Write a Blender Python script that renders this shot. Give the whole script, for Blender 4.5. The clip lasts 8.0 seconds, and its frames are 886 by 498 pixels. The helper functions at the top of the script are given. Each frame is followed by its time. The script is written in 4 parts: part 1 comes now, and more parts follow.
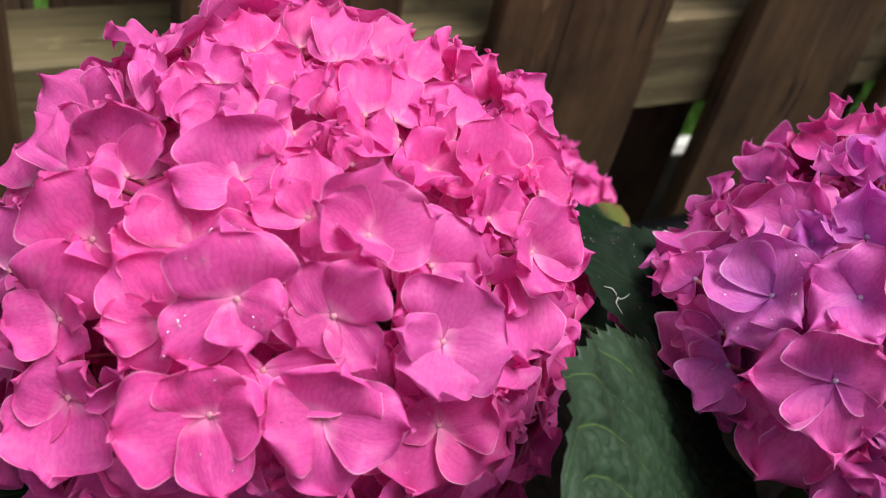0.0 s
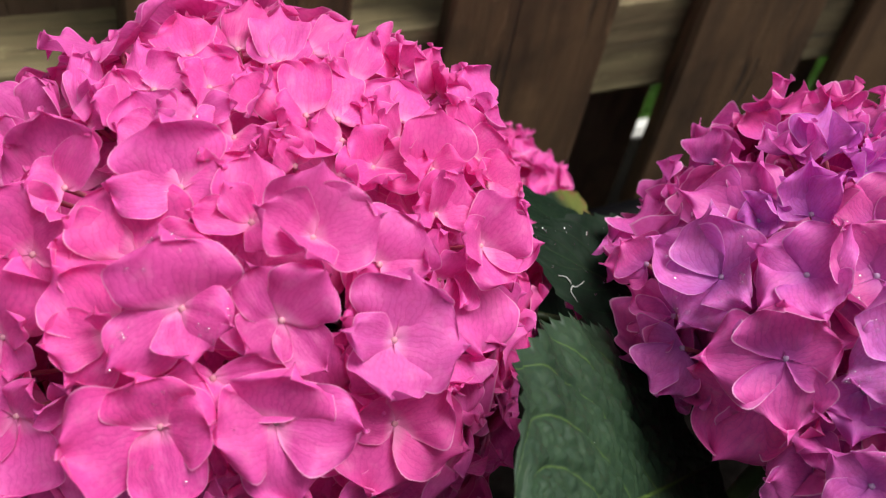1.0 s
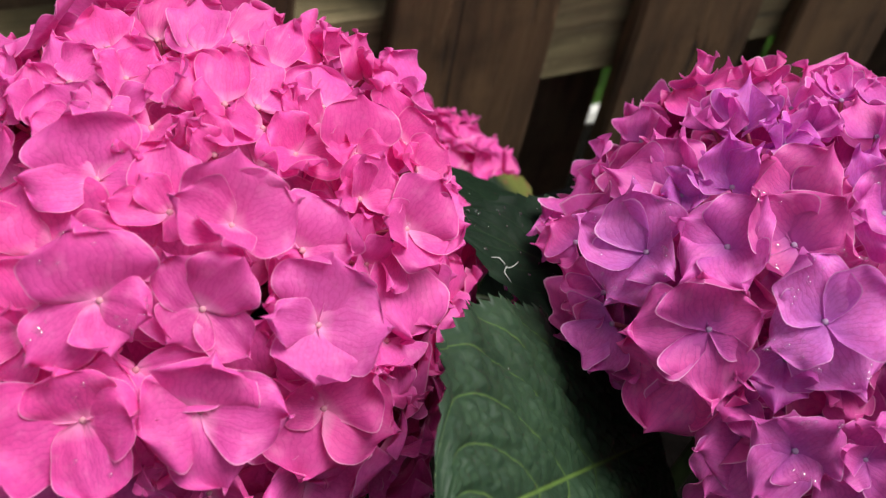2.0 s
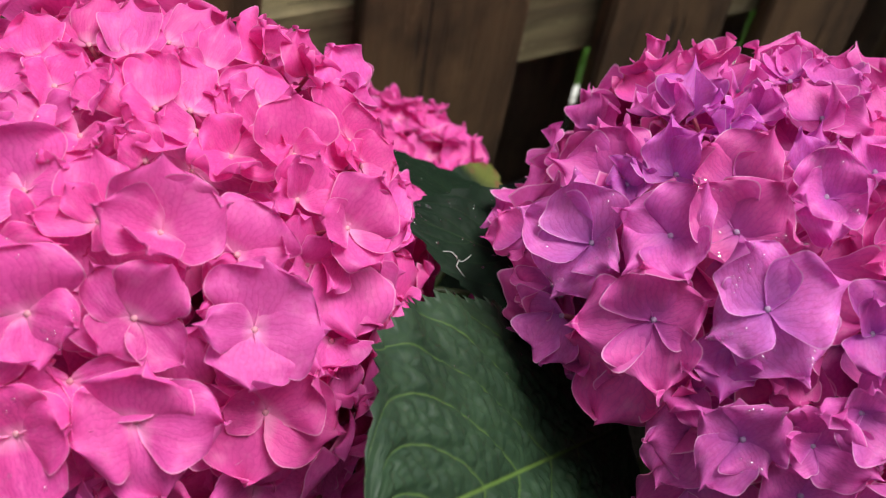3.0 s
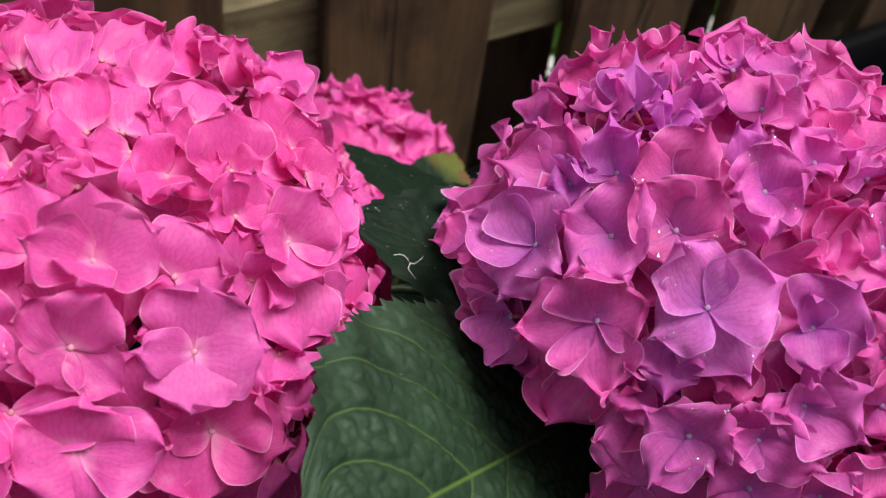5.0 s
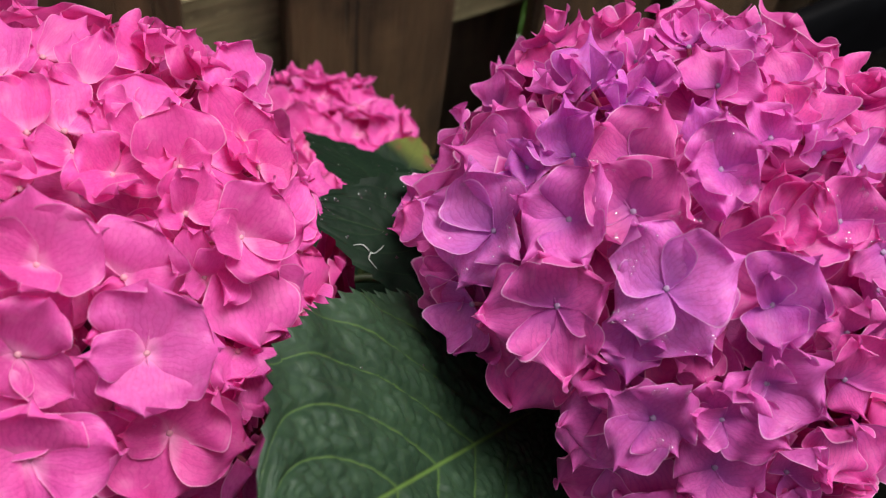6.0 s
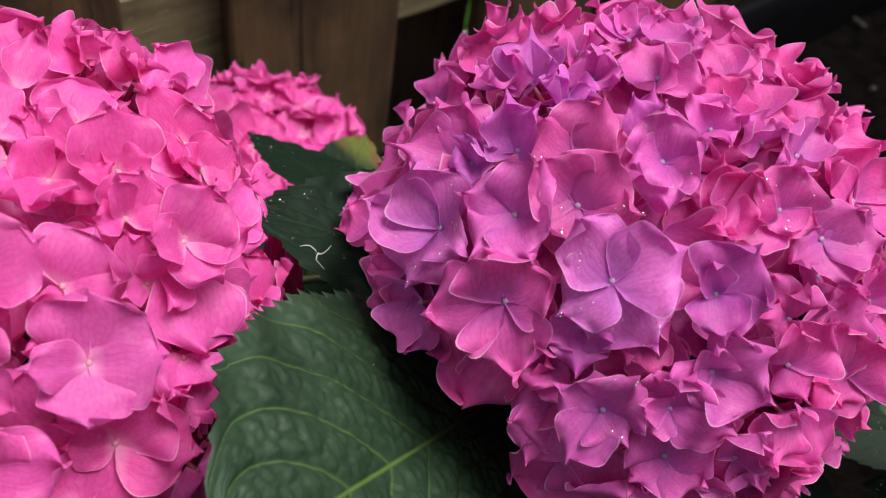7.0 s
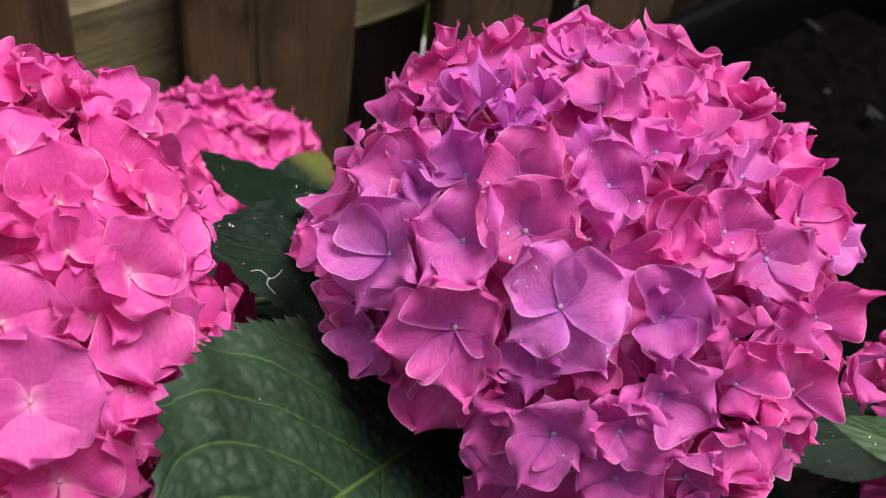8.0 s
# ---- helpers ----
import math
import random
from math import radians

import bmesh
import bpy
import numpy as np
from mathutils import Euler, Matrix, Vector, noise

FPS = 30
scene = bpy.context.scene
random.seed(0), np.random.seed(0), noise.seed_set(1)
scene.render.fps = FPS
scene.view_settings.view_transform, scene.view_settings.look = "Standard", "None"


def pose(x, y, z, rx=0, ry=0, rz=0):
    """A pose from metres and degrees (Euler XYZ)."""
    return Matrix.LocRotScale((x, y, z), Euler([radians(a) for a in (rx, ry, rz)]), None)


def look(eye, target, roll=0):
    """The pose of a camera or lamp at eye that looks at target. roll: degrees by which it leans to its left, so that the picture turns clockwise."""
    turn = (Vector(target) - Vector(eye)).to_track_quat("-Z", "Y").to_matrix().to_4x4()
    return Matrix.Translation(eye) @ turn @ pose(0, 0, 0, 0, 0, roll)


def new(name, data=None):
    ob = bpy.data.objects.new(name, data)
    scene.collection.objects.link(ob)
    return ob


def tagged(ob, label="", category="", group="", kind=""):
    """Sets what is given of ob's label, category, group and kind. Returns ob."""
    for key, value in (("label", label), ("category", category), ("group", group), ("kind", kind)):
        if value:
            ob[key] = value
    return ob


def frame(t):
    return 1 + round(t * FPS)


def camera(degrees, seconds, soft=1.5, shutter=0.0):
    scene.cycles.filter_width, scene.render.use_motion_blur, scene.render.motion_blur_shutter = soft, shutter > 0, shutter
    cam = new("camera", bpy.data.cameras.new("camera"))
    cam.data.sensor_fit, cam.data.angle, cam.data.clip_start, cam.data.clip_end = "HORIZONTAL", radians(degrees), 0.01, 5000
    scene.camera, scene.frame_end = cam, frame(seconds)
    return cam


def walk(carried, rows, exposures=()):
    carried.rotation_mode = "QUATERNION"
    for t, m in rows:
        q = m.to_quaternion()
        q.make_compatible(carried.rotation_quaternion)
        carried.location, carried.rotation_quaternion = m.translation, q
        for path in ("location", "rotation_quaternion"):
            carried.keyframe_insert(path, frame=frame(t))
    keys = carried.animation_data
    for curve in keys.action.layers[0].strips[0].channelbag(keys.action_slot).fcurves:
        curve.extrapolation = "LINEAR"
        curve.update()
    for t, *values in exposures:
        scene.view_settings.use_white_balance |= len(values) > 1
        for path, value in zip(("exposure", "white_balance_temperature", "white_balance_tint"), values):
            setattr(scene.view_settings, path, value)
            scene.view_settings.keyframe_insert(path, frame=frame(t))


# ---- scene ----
cam = camera(52.4, 8.0, soft=1.2)
cam.data.dof.use_dof, cam.data.dof.focus_distance, cam.data.dof.aperture_fstop = True, 0.255, 16.0
PATH = [
    (0, (-0.0838, -0.1297, 0.7104), (0.0730, 0.1316, 0.4514), 13.92),
    (0.5, (-0.0831, -0.1302, 0.7108), (0.0797, 0.1280, 0.4523), 13.77),
    (1, (-0.0777, -0.1307, 0.7119), (0.0898, 0.1233, 0.4522), 12.74),
    (1.5, (-0.0734, -0.1343, 0.7106), (0.0987, 0.1147, 0.4491), 12.32),
    (2, (-0.0677, -0.1383, 0.7130), (0.1102, 0.1078, 0.4526), 12.37),
    (3.5, (-0.0446, -0.1427, 0.7197), (0.1262, 0.0975, 0.4492), 9.42),
    (4, (-0.0410, -0.1421, 0.7240), (0.1273, 0.0965, 0.4505), 8.82),
    (4.5, (-0.0391, -0.1425, 0.7262), (0.1314, 0.0938, 0.4522), 8.71),
    (6, (-0.0279, -0.1431, 0.7257), (0.1490, 0.0802, 0.4449), 7.68),
    (6.5, (-0.0269, -0.1432, 0.7252), (0.1578, 0.0740, 0.4447), 8.02),
    (7, (-0.0259, -0.1434, 0.7258), (0.1673, 0.0672, 0.4459), 9.00),
    (7.5, (-0.0238, -0.1417, 0.7272), (0.1765, 0.0639, 0.4486), 9.80),
    (8, (-0.0193, -0.1419, 0.7309), (0.1854, 0.0601, 0.4528), 10.11),
]
walk(cam, [(t, look(eye, target, roll)) for t, eye, target, roll in PATH], exposures=[(0, 0.12), (2, 0.09), (4, 0.07), (6, 0.02), (8, 0.06)])

# ---- light: a bright overcast sky ----
world = bpy.data.worlds.new("overcast_sky")
world.use_nodes = True
scene.world = world
sky = world.node_tree.nodes.new("ShaderNodeTexSky")
sky.sky_type = "NISHITA"
sky.sun_disc = False
sky.sun_elevation, sky.sun_rotation = radians(72), radians(125)
sky.air_density, sky.dust_density = 1.0, 4.0
back = world.node_tree.nodes["Background"]
back.inputs["Strength"].default_value = 0.104
haze = world.node_tree.nodes.new("ShaderNodeHueSaturation")
haze.inputs["Saturation"].default_value = 0.4
world.node_tree.links.new(sky.outputs["Color"], haze.inputs["Color"])
world.node_tree.links.new(haze.outputs["Color"], back.inputs["Color"])
sun = new("sun", bpy.data.lights.new("sun", "SUN"))
sun.data.energy, sun.data.angle, sun.data.color = 4.0, radians(34), (1.0, 0.955, 0.90)
sun.matrix_world = look((0.53, -0.37, 2.3), (0, 0, 0.3))


# ---- materials ----
def material(name):
    m = bpy.data.materials.new(name)
    m.use_nodes = True
    nt = m.node_tree
    return m, nt, nt.nodes["Principled BSDF"]


def node(nt, kind, **inputs):
    n = nt.nodes.new(kind)
    for key, value in inputs.items():
        n.inputs[key.replace("_", " ")].default_value = value
    return n


def calc(nt, op, a, b=None, c=None):
    n = nt.nodes.new("ShaderNodeMath")
    n.operation = op
    for i, v in enumerate((a, b, c)):
        if v is None:
            continue
        if isinstance(v, (int, float)):
            n.inputs[i].default_value = v
        else:
            nt.links.new(v, n.inputs[i])
    return n.outputs[0]


def ramp(nt, fac, *stops):
    n = nt.nodes.new("ShaderNodeValToRGB")
    e = n.color_ramp.elements
    while len(e) < len(stops):
        e.new(0.5)
    for i, (p, c) in enumerate(stops):
        e[i].position = p
        e[i].color = (*c, 1) if isinstance(c, tuple) else (c, c, c, 1)
    nt.links.new(fac, n.inputs["Fac"])
    return n.outputs["Color"]


def mix(nt, fac, a, b, mode="MIX"):
    n = nt.nodes.new("ShaderNodeMix")
    n.data_type, n.blend_type = "RGBA", mode
    if isinstance(fac, (int, float)):
        n.inputs[0].default_value = fac
    else:
        nt.links.new(fac, n.inputs[0])
    for i, v in ((6, a), (7, b)):
        if isinstance(v, tuple):
            n.inputs[i].default_value = (*v, 1)
        else:
            nt.links.new(v, n.inputs[i])
    return n.outputs[2]


def noisy(nt, coord, scale, detail=4.0, rough=0.55, stretch=None):
    if stretch:
        mp = nt.nodes.new("ShaderNodeMapping")
        mp.inputs["Scale"].default_value = stretch
        nt.links.new(coord, mp.inputs["Vector"])
        coord = mp.outputs[0]
    n = node(nt, "ShaderNodeTexNoise", Scale=scale, Detail=detail, Roughness=rough)
    nt.links.new(coord, n.inputs["Vector"])
    return n.outputs["Fac"]


def bump(nt, bsdf, height, strength, distance):
    b = node(nt, "ShaderNodeBump", Strength=strength, Distance=distance)
    nt.links.new(height, b.inputs["Height"])
    nt.links.new(b.outputs[0], bsdf.inputs["Normal"])
    return b.outputs[0]


def sepal_material(name, throat, throat_reach, rim, rim_light_share, vein_tint, throat_share):
    """A thin petal: its own colour from the object, fine fan veins, a rim painted paler as if catching light and a
    tinted throat; some light comes through.
    """
    m, nt, bsdf = material(name)
    tc = nt.nodes.new("ShaderNodeTexCoord")
    info = nt.nodes.new("ShaderNodeObjectInfo")
    sep = nt.nodes.new("ShaderNodeSeparateXYZ")
    nt.links.new(tc.outputs["UV"], sep.inputs[0])
    u, v = sep.outputs["X"], sep.outputs["Y"]
    wob = noisy(nt, tc.outputs["Object"], 3.5, 3)
    seed = calc(nt, "MULTIPLY", info.outputs["Random"], 40.0)
    fan = calc(nt, "MULTIPLY_ADD", u, 15.0, calc(nt, "MULTIPLY_ADD", wob, 4.0, seed))
    tri = calc(nt, "PINGPONG", fan, 0.5)
    vein = ramp(nt, tri, (0.0, 1.0), (0.10, 0.42), (0.26, 0.0))
    net = node(nt, "ShaderNodeTexVoronoi", Scale=20.0)
    net.feature = "DISTANCE_TO_EDGE"
    nt.links.new(tc.outputs["Object"], net.inputs["Vector"])
    fine = ramp(nt, net.outputs["Distance"], (0.0, 0.28), (0.09, 0.0))
    veins = calc(nt, "MAXIMUM", vein, fine)
    fade = ramp(nt, v, (0.0, 0.3), (0.25, 1.0), (0.85, 0.55), (1.0, 0.1))
    veins = calc(nt, "MULTIPLY", veins, fade)
    edge = calc(nt, "ABSOLUTE", calc(nt, "MULTIPLY_ADD", u, 2.0, -1.0))
    border = calc(nt, "MAXIMUM", edge, calc(nt, "MULTIPLY_ADD", v, 1.0, -0.02))
    # margin painted paler: the highlight along the sepal's thin edge
    pale = ramp(nt, border, (0.0, 0.0), (0.965, 0.0), (0.99, 1.0))
    blotch = noisy(nt, tc.outputs["Object"], 2.2, 5)
    base = mix(nt, ramp(nt, blotch, (0.35, 0.0), (0.75, 0.22)), info.outputs["Color"], (0.93, 0.16, 0.48))
    base = mix(nt, calc(nt, "MULTIPLY", veins, 0.32), base, vein_tint)
    speck = noisy(nt, tc.outputs["Object"], 14.0, 6, 0.7)
    base = mix(nt, ramp(nt, speck, (0.42, 0.0), (0.68, 0.38)), base, (0.62, 0.03, 0.29))
    base = mix(nt, ramp(nt, noisy(nt, tc.outputs["Object"], 5.0, 3), (0.52, 0.0), (0.75, 0.24)), base, (1.0, 0.40, 0.72))
    near = ramp(nt, calc(nt, "ADD", v, calc(nt, "MULTIPLY", blotch, 0.25)), (0.10, 1.0), (throat_reach, 0.0))
    base = mix(nt, calc(nt, "MULTIPLY", near, throat_share), base, throat)
    base = mix(nt, calc(nt, "MULTIPLY", pale, rim_light_share), base, rim)
    nt.links.new(base, bsdf.inputs["Base Color"])
    bsdf.inputs["Roughness"].default_value = 0.52
    bsdf.inputs["Specular IOR Level"].default_value = 0.40
    bsdf.inputs["Sheen Weight"].default_value = 0.05
    relief = calc(nt, "ADD", calc(nt, "MULTIPLY", veins, -0.4), calc(nt, "MULTIPLY", noisy(nt, tc.outputs["Object"], 9.0, 4), 1.2))
    nrm = bump(nt, bsdf, relief, 0.20, 0.0005)
    thru = nt.nodes.new("ShaderNodeBsdfTranslucent")
    nt.links.new(base, thru.inputs["Color"])
    nt.links.new(nrm, thru.inputs["Normal"])
    blend = node(nt, "ShaderNodeMixShader", Fac=0.38)
    nt.links.new(bsdf.outputs[0], blend.inputs[1])
    nt.links.new(thru.outputs[0], blend.inputs[2])
    nt.links.new(blend.outputs[0], nt.nodes["Material Output"].inputs["Surface"])
    return m


PINK_SEPAL = sepal_material("pink_sepal", (1.0, 0.56, 0.80), 0.30, (1.0, 0.66, 0.87), 0.46, (0.55, 0.02, 0.23), 0.6)
VIOLET_SEPAL = sepal_material("violet_sepal", (0.34, 0.09, 0.50), 0.52, (0.98, 0.72, 0.91), 0.55, (0.40, 0.03, 0.33), 0.42)


def simple(name, colour, rough=0.6, vary=0.25, scale=40.0, relief=0.3, depth=0.001, metal=0.0, coat=0.0, gloss=0.5):
    m, nt, bsdf = material(name)
    tc = nt.nodes.new("ShaderNodeTexCoord")
    n = noisy(nt, tc.outputs["Object"], scale, 6)
    dark = tuple(c * (1 - vary) for c in colour)
    light = tuple(min(1, c * (1 + vary)) for c in colour)
    nt.links.new(ramp(nt, n, (0.3, dark), (0.7, light)), bsdf.inputs["Base Color"])
    bsdf.inputs["Roughness"].default_value = rough
    bsdf.inputs["Metallic"].default_value = metal
    bsdf.inputs["Specular IOR Level"].default_value = gloss
    bsdf.inputs["Coat Weight"].default_value = coat
    bump(nt, bsdf, n, relief, depth)
    return m


EYE_PINK = simple("floret_eye_cream", (0.60, 0.26, 0.34), 0.5, 0.3, 400, 0.3, 0.0003)
EYE_VIOLET = simple("floret_eye_lilac", (0.38, 0.23, 0.40), 0.5, 0.3, 400, 0.3, 0.0003)
PEDICEL = simple("pedicel_pink_green", (0.40, 0.10, 0.15), 0.5, 0.3, 120)
STEM = simple("stem_green", (0.05, 0.08, 0.025), 0.5, 0.35, 90)
PLASTIC = simple("black_plastic", (0.003, 0.003, 0.0038), 0.5, 0.3, 25, 0.25, 0.002, gloss=0.05)
# soil near black: the shade inside the planter is put into its colour
SOIL = simple("shaded_soil", (0.0028, 0.0022, 0.002), 0.95, 0.6, 60, 0.9, 0.01, gloss=0.02)
CHIP = simple("bark_chip", (0.012, 0.010, 0.0085), 0.8, 0.5, 60, 0.6, 0.003)
MARK = simple("white_forked_mark", (0.52, 0.55, 0.52), 0.5, 0.2, 300)
GRASS = simple("grass_blades", (0.10, 0.24, 0.03), 0.6, 0.4, 20)


def ground_material():
    """Dark garden soil, with green turf from the kerb on."""
    m, nt, bsdf = material("garden_ground")
    tc = nt.nodes.new("ShaderNodeTexCoord")
    sep = nt.nodes.new("ShaderNodeSeparateXYZ")
    nt.links.new(tc.outputs["Object"], sep.inputs[0])
    n = noisy(nt, tc.outputs["Object"], 12, 6)
    clump = noisy(nt, tc.outputs["Object"], 1.3, 4)
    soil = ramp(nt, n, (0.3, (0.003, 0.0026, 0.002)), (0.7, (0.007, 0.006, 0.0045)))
    turf = mix(nt, ramp(nt, clump, (0.35, 0.0), (0.65, 1.0)), ramp(nt, n, (0.3, (0.03, 0.08, 0.012)), (0.7, (0.08, 0.19, 0.03))), (0.07, 0.14, 0.03))
    beyond = calc(nt, "GREATER_THAN", sep.outputs["Y"], 0.745)
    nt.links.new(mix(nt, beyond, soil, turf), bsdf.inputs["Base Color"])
    bsdf.inputs["Roughness"].default_value = 0.95
    bsdf.inputs["Specular IOR Level"].default_value = 0.05
    bump(nt, bsdf, n, 0.8, 0.01)
    return m


GROUND = ground_material()
KERB = simple("white_kerb_stone", (0.75, 0.75, 0.72), 0.7, 0.12, 30, 0.4, 0.003)


def wood(name, dark, light, pale, knots=0.5):
    """Rough-sawn weathered timber with knots, drying cracks, stains and rubbed patches; the grain runs along the object's z."""
    m, nt, bsdf = material(name)
    tc = nt.nodes.new("ShaderNodeTexCoord")
    info = nt.nodes.new("ShaderNodeObjectInfo")
    shift = nt.nodes.new("ShaderNodeVectorMath")
    shift.operation = "MULTIPLY_ADD"
    shift.inputs[1].default_value = (1, 1, 1)
    nt.links.new(tc.outputs["Object"], shift.inputs[0])
    spread = nt.nodes.new("ShaderNodeCombineXYZ")
    for k, by in enumerate((3.0, 7.0, 11.0)):
        nt.links.new(calc(nt, "MULTIPLY", info.outputs["Random"], by), spread.inputs[k])
    nt.links.new(spread.outputs[0], shift.inputs[2])
    co = shift.outputs[0]
    stretch = nt.nodes.new("ShaderNodeMapping")
    stretch.inputs["Scale"].default_value = (1.0, 1.0, 0.45)
    nt.links.new(co, stretch.inputs["Vector"])
    ring = node(nt, "ShaderNodeTexVoronoi", Scale=9.0)
    nt.links.new(stretch.outputs[0], ring.inputs["Vector"])
    knot = ramp(nt, ring.outputs["Distance"], (0.0, 1.0), (0.10, 0.9), (0.19, 0.0))
    # the grain swerves round the knots
    swerve = nt.nodes.new("ShaderNodeVectorMath")
    swerve.operation = "MULTIPLY_ADD"
    swerve.inputs[1].default_value = (1, 1, 1)
    nt.links.new(co, swerve.inputs[0])
    nt.links.new(calc(nt, "MULTIPLY", ramp(nt, ring.outputs["Distance"], (0.0, 1.0), (0.5, 0.0)), 0.012), swerve.inputs[2])
    way = swerve.outputs[0]
    grain = noisy(nt, way, 16, 8, 0.68, (7, 7, 0.35))
    bands = noisy(nt, way, 9, 3, 0.5, (9, 9, 0.25))
    broad = noisy(nt, co, 6, 5, 0.6, (3.5, 3.5, 0.6))
    stain = noisy(nt, co, 13, 5, 0.6)
    base = ramp(nt, grain, (0.30, dark), (0.70, light))
    base = mix(nt, ramp(nt, bands, (0.45, 0.0), (0.62, 0.45)), base, tuple(c * 0.6 for c in dark))
    base = mix(nt, ramp(nt, broad, (0.42, 0.0), (0.68, 0.75)), base, pale)
    base = mix(nt, ramp(nt, stain, (0.48, 0.0), (0.70, 0.7)), base, tuple(c * 0.45 for c in dark))
    base = mix(nt, calc(nt, "MULTIPLY", knot, knots), base, tuple(c * 0.35 for c in dark))
    worn = noisy(nt, co, 34, 4, 0.65, (1, 1, 0.4))
    base = mix(nt, ramp(nt, worn, (0.63, 0.0), (0.71, 0.7)), base, tuple(c * 1.5 + 0.02 for c in pale))
    crack = ramp(nt, noisy(nt, way, 22, 3, 0.5, (8, 8, 0.18)), (0.30, 1.0), (0.36, 0.0))
    base = mix(nt, calc(nt, "MULTIPLY", crack, 0.8), base, tuple(c * 0.25 for c in dark))
    nt.links.new(base, bsdf.inputs["Base Color"])
    bsdf.inputs["Roughness"].default_value = 0.75
    height = calc(nt, "SUBTRACT", calc(nt, "ADD", grain, calc(nt, "MULTIPLY", stain, 0.4)), crack)
    bump(nt, bsdf, height, 0.7, 0.003)
    return m


BOARD_WOOD = wood("brown_stained_board", (0.044, 0.022, 0.009), (0.130, 0.070, 0.030), (0.160, 0.092, 0.041))
RAIL_WOOD = wood("weathered_rail", (0.095, 0.072, 0.036), (0.265, 0.200, 0.108), (0.34, 0.30, 0.150))
# rear wood lightened in colour to make up for light lost behind the front boards
REAR_WOOD = wood("lightened_rear_board", (0.14, 0.092, 0.058), (0.25, 0.170, 0.108), (0.265, 0.19, 0.122))


def leaf_material(name, low, high, vein_colour, ribs, rough=0.55, gloss=0.35, aged=None, phase=0.0):
    m, nt, bsdf = material(name)
    tc = nt.nodes.new("ShaderNodeTexCoord")
    sep = nt.nodes.new("ShaderNodeSeparateXYZ")
    nt.links.new(tc.outputs["UV"], sep.inputs[0])
    u, v = sep.outputs["X"], sep.outputs["Y"]
    side = calc(nt, "ABSOLUTE", calc(nt, "MULTIPLY_ADD", u, 2.0, -1.0))
    wob = noisy(nt, tc.outputs["Object"], 30.0, 2)
    # lateral veins run forwards and bend towards the tip
    run = calc(nt, "SUBTRACT", v, calc(nt, "MULTIPLY", calc(nt, "POWER", side, 1.12), 0.42))
    run = calc(nt, "MULTIPLY_ADD", run, float(ribs), calc(nt, "MULTIPLY_ADD", wob, 0.10, -phase - 0.05))
    lat = calc(nt, "PINGPONG", run, 0.5)
    thick = calc(nt, "MULTIPLY_ADD", side, -0.028, 0.048)
    lat = calc(nt, "SUBTRACT", 1.0, calc(nt, "MINIMUM", calc(nt, "DIVIDE", lat, thick), 1.0))
    mid = calc(nt, "SUBTRACT", 1.0, calc(nt, "MINIMUM", calc(nt, "DIVIDE", side, 0.018), 1.0))
    vor = node(nt, "ShaderNodeTexVoronoi", Scale=260.0)
    vor.feature = "DISTANCE_TO_EDGE"
    nt.links.new(tc.outputs["Object"], vor.inputs["Vector"])
    net = ramp(nt, vor.outputs["Distance"], (0.0, 1.0), (0.12, 0.0))
    n1 = noisy(nt, tc.outputs["Object"], 45.0, 6)
    base = ramp(nt, n1, (0.3, low), (0.72, high))
    if aged:
        # the tip has turned, with a brown margin
        turned = calc(nt, "MULTIPLY_ADD", wob, 0.18, v)
        base = mix(nt, ramp(nt, turned, (0.66, 0.0), (0.86, 1.0)), base, aged)
        brown = calc(nt, "MULTIPLY", ramp(nt, noisy(nt, tc.outputs["Object"], 90.0, 3), (0.5, 0.0), (0.6, 1.0)), ramp(nt, side, (0.25, 0.0), (0.6, 0.9)))
        base = mix(nt, calc(nt, "MULTIPLY", brown, ramp(nt, v, (0.6, 0.0), (0.7, 1.0))), base, (0.16, 0.07, 0.035))
    base = mix(nt, calc(nt, "MULTIPLY", net, 0.06), base, vein_colour)
    vv = calc(nt, "MAXIMUM", calc(nt, "MULTIPLY", lat, 0.58), mid)
    base = mix(nt, vv, base, vein_colour)
    nt.links.new(base, bsdf.inputs["Base Color"])
    bsdf.inputs["Roughness"].default_value = rough
    bsdf.inputs["Specular IOR Level"].default_value = gloss
    nrm = bump(nt, bsdf, calc(nt, "ADD", calc(nt, "MULTIPLY", net, -0.25), n1), 0.15, 0.0006)
    thru = nt.nodes.new("ShaderNodeBsdfTranslucent")
    nt.links.new(base, thru.inputs["Color"])
    blend = node(nt, "ShaderNodeMixShader", Fac=0.12)
    nt.links.new(bsdf.outputs[0], blend.inputs[1])
    nt.links.new(thru.outputs[0], blend.inputs[2])
    nt.links.new(blend.outputs[0], nt.nodes["Material Output"].inputs["Surface"])
    return m


LEAF = leaf_material("dark_green_leaf", (0.013, 0.033, 0.017), (0.029, 0.064, 0.033), (0.105, 0.185, 0.038), 7.3, 0.54, 0.34, phase=0.18)
# wet leaf green, darkened and dulled further for shade beneath the flower heads
LEAF_WET_SHADED = leaf_material("wet_shaded_leaf", (0.005, 0.014, 0.008), (0.011, 0.026, 0.014), (0.022, 0.044, 0.018), 7, 0.58, 0.12)
LEAF_YOUNG = leaf_material("young_green_leaf", (0.018, 0.055, 0.018), (0.04, 0.10, 0.03), (0.12, 0.20, 0.05), 7)
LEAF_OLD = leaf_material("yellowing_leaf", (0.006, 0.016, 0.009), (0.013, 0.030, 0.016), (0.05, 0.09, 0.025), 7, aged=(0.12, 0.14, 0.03))

